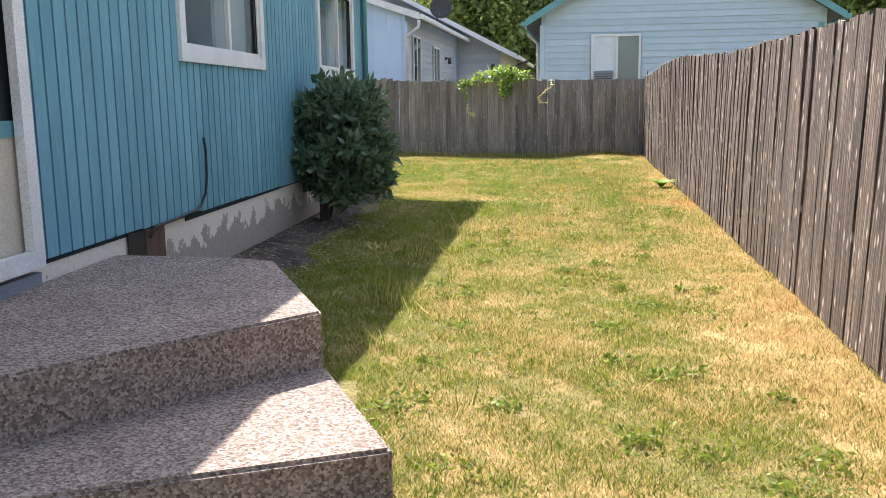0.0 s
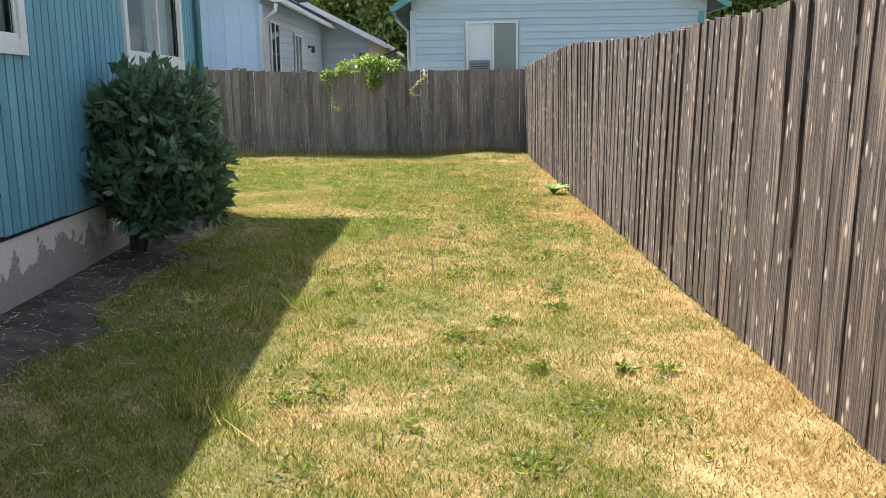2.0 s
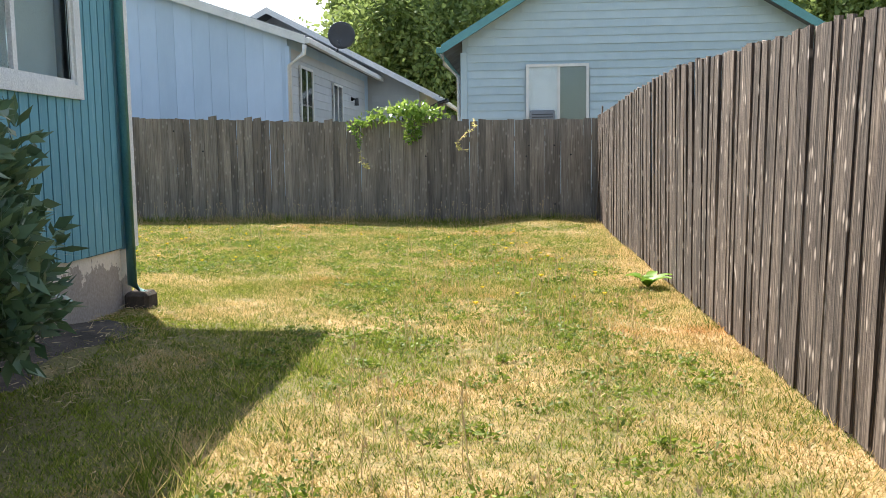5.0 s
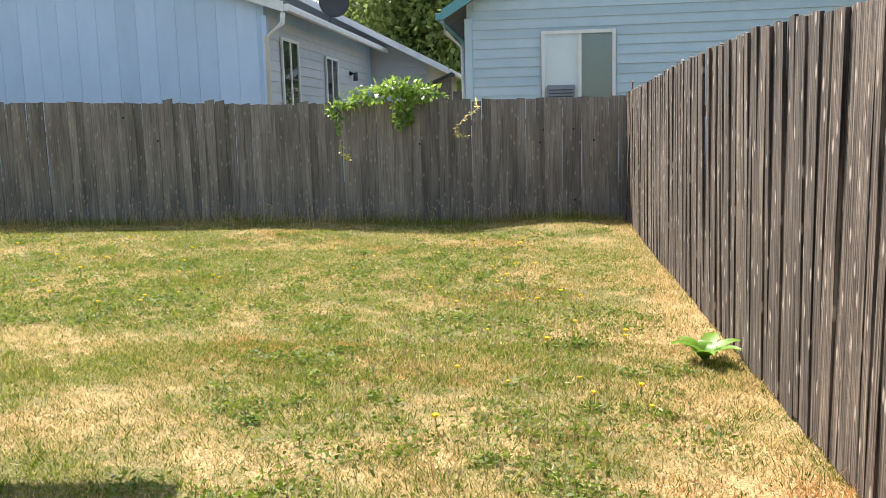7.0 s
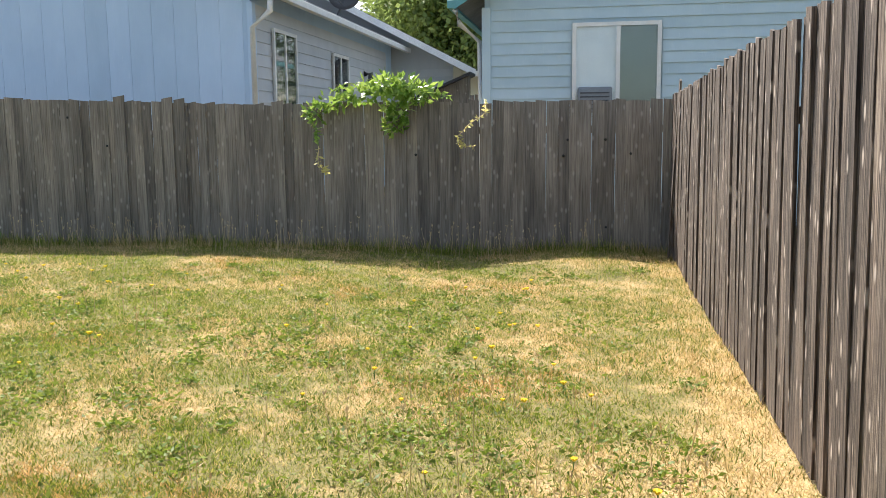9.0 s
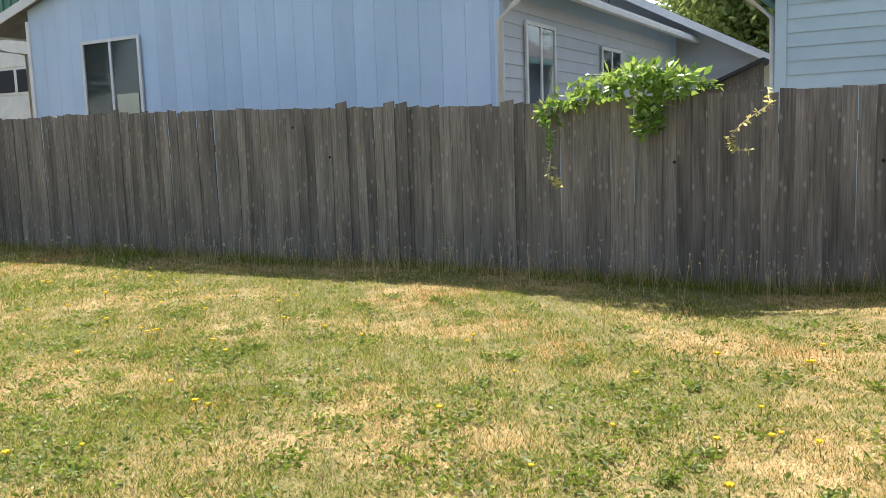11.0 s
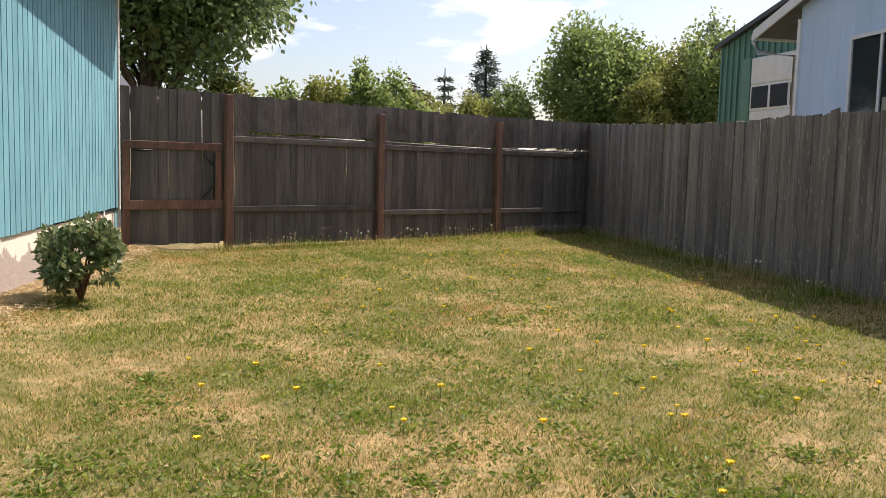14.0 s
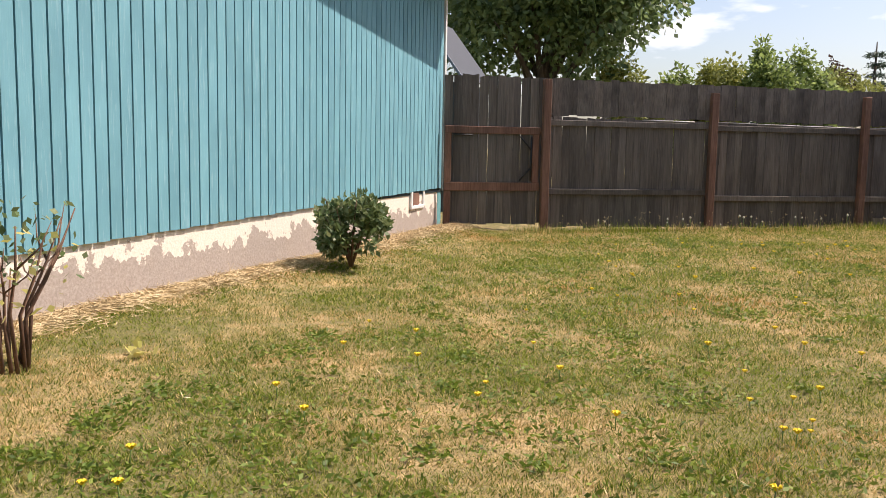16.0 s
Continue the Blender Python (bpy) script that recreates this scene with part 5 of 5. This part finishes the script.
for _ in range(30):
    d = unit(r.normal(0, 1, 3))
    q = r.uniform(0.92, 1.12)
    clumps.append(((0.26 + d[0] * 0.56 * q, d[1] * 0.62 * q, 0.97 + d[2] * 0.66 * q), (0.07, 0.07, 0.1)))
pts, out = crown_points(r, clumps, 12500, 0.5)
part("foliage", soup("foliage", leaves(r, pts, out + np.array([0, 0, 0.5]), 0.125, 0.025, 0.0, 0.75), LEAF_LAUREL, 4), laurel)
for k, (dx, dy) in enumerate(((0.2, 0.1), (0.35, -0.15), (0.05, 0.2), (0.4, 0.2), (0.1, -0.25))):
    part("stem", tube("stem", [(0.03 * dx, 0.03 * dy, -0.05), (0.2 * dx, 0.3 * dy, 0.3), (0.8 * dx, dy, 0.7), (1.3 * dx, 1.6 * dy, 1.2)], [0.045, 0.04, 0.025, 0.008], BARK), laurel)

# rose bush against the back wall
rose = empty("rose_bush", "small leafy rose bush beside the foundation", "bush", at=(-8.17, 12.1, 0.05))
clumps = []
for _ in range(22):
    d = unit(r.normal(0, 1, 3))
    clumps.append(((d[0] * 0.32, d[1] * 0.27, 0.40 + d[2] * 0.24), (0.13, 0.12, 0.12)))
pts, out = crown_points(r, clumps, 3000, 0.3)
part("foliage", soup("foliage", leaves(r, pts, out, 0.075, 0.022, 0.1, 0.9), LEAF_ROSE, 4), rose)
for k in range(9):
    a = k * 0.7
    part("stem", tube("stem", [(0, 0, -0.02), (0.14 * math.cos(a), 0.1 * math.sin(a), 0.3), (0.34 * math.cos(a), 0.27 * math.sin(a), 0.6 + 0.1 * math.sin(k * 2.1))], [0.012, 0.009, 0.004], TWIG), rose)

# pruned shrub, mostly bare stems
pruned = empty("pruned_shrub", "pruned shrub of bare brown stems with few leaves", "bush", at=(-3.9, 12.1, 0.03))
for k in range(13):
    a = k * 2.4
    lean = 0.14 + 0.5 * ((k * 7) % 5) / 5
    top = 0.5 + 0.4 * ((k * 3) % 7) / 7
    e = Vector((lean * math.cos(a), lean * 0.5 * math.sin(a), top))
    st = part("stem", tube("stem", [(0.09 * math.cos(a), 0.07 * math.sin(a), -0.03), (0.35 * e.x + 0.02, 0.35 * e.y, top * 0.4), (0.7 * e.x, 0.75 * e.y, top * 0.7), e], [0.013, 0.011, 0.008, 0.004], TWIG), pruned)
    part("twig", tube("twig", [(0.7 * e.x, 0.75 * e.y, top * 0.7), (0.7 * e.x + 0.12 * math.cos(a + 1), 0.75 * e.y + 0.12 * math.sin(a + 1), top * 0.85), (0.7 * e.x + 0.2 * math.cos(a + 1), 0.75 * e.y + 0.16 * math.sin(a + 1), top * 1.02)], [0.007, 0.005, 0.002], TWIG), st)
pts = np.stack([r.normal(0, 0.17, 110), r.normal(0.03, 0.1, 110), r.uniform(0.45, 0.9, 110)], 1)
part("foliage", soup("foliage", leaves(r, pts, unit(r.normal(0, 1, (110, 3))), 0.06, 0.018), LEAF_ROSE, 4), pruned)
pts = np.stack([r.normal(0, 0.15, 40), r.normal(0.03, 0.08, 40), r.uniform(0.3, 0.75, 40)], 1)
part("dry_leaves", soup("dry_leaves", leaves(r, pts, unit(r.normal(0, 1, (40, 3))), 0.07, 0.02), LEAF_VINE_DRY, 4), pruned)

# vine over the far fence
vine = empty("climbing_vine", "bright green vine spilling over the fence top", "vine", at=(-0.09, 0.0, 0.07))
clumps = [((-1.38, 19.78, 1.98), (0.3, 0.2, 0.17)), ((-1.1, 19.8, 1.92), (0.26, 0.18, 0.14)), ((-1.75, 19.8, 1.88), (0.24, 0.16, 0.1)), ((-1.25, 19.74, 1.7), (0.2, 0.12, 0.16)),
          ((-2.1, 19.82, 1.8), (0.2, 0.1, 0.09)), ((-2.32, 19.82, 1.66), (0.12, 0.08, 0.14)), ((-0.85, 19.85, 1.9), (0.13, 0.1, 0.06)), ((-1.3, 19.72, 1.5), (0.13, 0.08, 0.12))]
pts, out = crown_points(r, clumps, 760, 0.1)
part("foliage", soup("foliage", leaves(r, pts, out, 0.12, 0.03, 0.15, 0.8), LEAF_VINE, 4), vine)


def spray(points, n, seed, mat, size=0.055):
    rr = np.random.default_rng(seed)
    part("stem", tube("stem", points, 0.005, STEM if mat is LEAF_VINE else STRAW, 5), vine)
    p = np.array(points)
    t = rr.uniform(0, len(p) - 1.001, n)
    i = t.astype(int)
    q = p[i] + (p[i + 1] - p[i]) * (t - i)[:, None]
    tagged(part("spray", soup("spray", leaves(rr, q, rr.normal(0, 1, (n, 3)) * np.array([1, 0.5, 0.6]), size, size * 0.25), mat, 4), vine), kind="stuff")


spray([(-2.0, 19.84, 1.78), (-2.3, 19.8, 1.75), (-2.42, 19.7, 1.66), (-2.25, 19.6, 1.48), (-2.2, 19.5, 1.25)], 90, 1, LEAF_VINE, 0.08)
spray([(-2.2, 19.5, 1.25), (-2.15, 19.3, 1.02), (-2.02, 19.3, 0.94)], 26, 2, LEAF_VINE_DRY, 0.08)
spray([(-0.2, 19.86, 1.8), (-0.15, 19.66, 1.64), (-0.34, 19.55, 1.5), (-0.47, 19.48, 1.36), (-0.42, 19.45, 1.24), (-0.27, 19.47, 1.24)], 90, 3, LEAF_VINE_DRY, 0.055)
spray([(-1.0, 19.85, 1.9), (-0.8, 19.8, 1.86), (-0.62, 19.83, 1.84)], 24, 4, LEAF_VINE, 0.07)
spray([(-1.6, 19.8, 2.0), (-1.9, 19.78, 2.02), (-2.1, 19.82, 1.93)], 30, 5, LEAF_VINE, 0.07)

# broad-leaved dock at the fence foot
dock = empty("dock_plant", "bright green broad-leaved dock plant at the fence foot", "weed", at=(1.72, 12.1, 0.0))
for k in range(13):
    a = k * 2.39
    L = 0.17 + 0.09 * ((k * 5) % 7) / 7
    v, f = [], []
    for i in range(6):
        t = i / 5
        w = 0.052 * math.sin(math.pi * min(1, t * 0.9 + 0.08)) ** 0.8
        rr, zz = L * t * (0.6 + 0.45 * (k % 3) / 2), L * (1.15 * t - 0.7 * t * t)
        for s in (-1, 0, 1):
            v.append((rr * math.cos(a) - s * w * math.sin(a), rr * math.sin(a) + s * w * math.cos(a), zz + 0.012 * abs(s) + 0.004))
    for i in range(5):
        for s in (0, 1):
            f.append((i * 3 + s, i * 3 + s + 1, i * 3 + s + 4, i * 3 + s + 3))
    part("leaf", mesh_of("leaf", v, f, LEAF_DOCK, True), dock)

# low weed rosettes and clover in the lawn
def rosettes(n, x0, x1, y0, y1, seed, size):
    rr = np.random.default_rng(seed)
    out = []
    for _ in range(n):
        cx, cy = rr.uniform(x0, x1), rr.uniform(y0, y1)
        if not bool(in_yard(np.array(cx), np.array(cy))) or (cy < 13 and cx < -2):
            continue
        m = int(rr.integers(14, 90))
        sp = size * rr.uniform(0.4, 1.6)
        p = np.stack([rr.normal(cx, sp, m), rr.normal(cy, sp, m)], 1)
        p = np.concatenate([p, (ground_z(p[:, 0], p[:, 1]) + rr.uniform(0.005, 0.035, m))[:, None]], 1)
        o = rr.normal(0, 1, (m, 3)) * np.array([1, 1, 0.1]) + np.array([0, 0, 0.35])
        out.append(leaves(rr, p, o, 0.038, 0.008, 0.0, 0.25))
    return np.concatenate(out)


weeds = np.concatenate([rosettes(420, -13, 1.6, 12.8, 18.3, 31, 0.08), rosettes(130, -1.2, 1.6, 8.5, 13.0, 32, 0.08), rosettes(80, -0.6, 1.6, 1.0, 8.5, 33, 0.06), rosettes(190, -6, 0.5, 13, 16, 34, 0.11)])
tagged(new("lawn_weeds", soup("lawn_weeds", weeds, LEAF_WEED, 4)), "low green weed rosettes and clover in the lawn", "weeds", kind="stuff")

# thin dry seed stalks standing out of the lawn
def stalks(n, region, h0, h1, seed):
    rr = np.random.default_rng(seed)
    x, y = region(rr, n)
    z = ground_z(x, y)
    h = rr.uniform(h0, h1, n)
    b = np.stack([x, y, z], 1)
    tip = b + np.stack([rr.normal(0, 0.12, n) * h, rr.normal(0, 0.12, n) * h, h], 1)
    s = np.stack([np.full(n, 0.0016), np.full(n, 0.0012), np.zeros(n)], 1)
    quad = np.stack([b - s, b + s, tip + s * 0.7, tip - s * 0.7], 1)
    heads = leaves(rr, np.repeat(tip, 4, 0), np.tile([0, 0, 1.0], (4 * n, 1)), 0.035, 0.004, 0, 0.45)
    return np.concatenate([quad, heads])


def by_back_fence(q, n):
    y = q.uniform(13.2, 19.4, n)
    return GATE_LINE(y) + q.uniform(0.2, 0.7, n), y


stalk_mesh = np.concatenate([
    stalks(170, lambda q, n: (q.uniform(-6.5, 1.2, n), q.uniform(19.0, 19.8, n)), 0.15, 0.4, 1),
    stalks(100, lambda q, n: (q.uniform(-16.5, -6.5, n), q.uniform(19.1, 19.8, n)), 0.15, 0.4, 7),
    stalks(90, by_back_fence, 0.12, 0.3, 2),
    stalks(260, lambda q, n: (q.uniform(-0.5, 1.6, n), q.uniform(6, 14, n)), 0.12, 0.3, 3),
    stalks(260, lambda q, n: (q.uniform(-12, 0.5, n), q.uniform(13.5, 18.5, n)), 0.08, 0.22, 4)])
tagged(new("seed_stalks", soup("seed_stalks", stalk_mesh, STRAW, 4)), "thin dry grass seed stalks standing in the lawn", "grass", kind="stuff")

# dandelions
rr = random.Random(6)
dand = empty("dandelion", "yellow dandelion flower on a thin stem in the lawn", "flower", "dandelions in the lawn", at=(0.95, 12.9, 0.0))
part("stem", tube("stem", [(0, 0, 0), (0.004, 0, 0.03), (0.006, 0.002, 0.06)], 0.0025, STEM, 5), dand)
v, f = [(0.006, 0.002, 0.068)], []
for k in range(14):
    a = 2 * math.pi * k / 14
    q = 0.019 if k % 2 else 0.013
    v.append((0.006 + q * math.cos(a), 0.002 + q * math.sin(a), 0.072 if k % 2 else 0.076))
v.append((0.006, 0.002, 0.055))
for k in range(14):
    f += [(0, 1 + k, 1 + (k + 1) % 14), (15, 1 + (k + 1) % 14, 1 + k)]
part("flower_head", mesh_of("flower_head", v, f, YELLOW), dand)
for k in range(150):
    if k < 85:
        x, y = rr.uniform(-13, -4), rr.uniform(14.2, 18.6)
    elif k < 130:
        x, y = rr.uniform(-6, 0.5), rr.uniform(13.3, 17.5)
    else:
        x, y = rr.uniform(0.2, 1.4), rr.uniform(10.5, 16)
    copy_thing(dand, pose(x, y, float(ground_z(x, y)) - 0.005, 0, 0, rr.uniform(0, 360)) @ Matrix.Scale(rr.uniform(0.8, 1.35), 4))
white_f = empty("clover_flower", "small white seed head on a thin stalk by the fence", "flower", "pale seed heads by the fence", at=(-14.2, 14.7, 0.0))
part("stem", tube("stem", [(0, 0, 0), (0.01, 0, 0.1), (0.015, 0, 0.2)], 0.003, STEM, 5), white_f)
part("head", tube("head", [(0.015, 0, 0.195), (0.016, 0, 0.21), (0.016, 0, 0.225)], [0.006, 0.016, 0.005], SEEDHEAD, 7), white_f)
for k in range(30):
    if k < 18:
        y = rr.uniform(13.6, 17.5)
        x = GATE_LINE(y) + rr.uniform(0.25, 0.8)
    else:
        x, y = rr.uniform(-12, -6), rr.uniform(19.1, 19.7)
    copy_thing(white_f, pose(x, y, float(ground_z(x, y)), rr.uniform(-8, 8), rr.uniform(-8, 8), rr.uniform(0, 360)) @ Matrix.Scale(rr.uniform(0.6, 1.3), 4))
fallen = empty("dry_leaf", "curled pale dry leaf lying in the grass", "leaf", at=(-1.39, 6.12, 0.03))
part("blade", soup("blade", leaves(np.random.default_rng(2), np.random.default_rng(3).normal(0, 0.03, (14, 3)) * np.array([1, 1, 0.3]), np.random.default_rng(4).normal(0, 1, (14, 3)), 0.09, 0.03), LEAF_VINE_DRY, 4), fallen)
copy_thing(fallen, pose(-4.49, 12.46, float(ground_z(-4.49, 12.46)) + 0.03, 0, 0, 70) @ Matrix.Scale(1.2, 4))
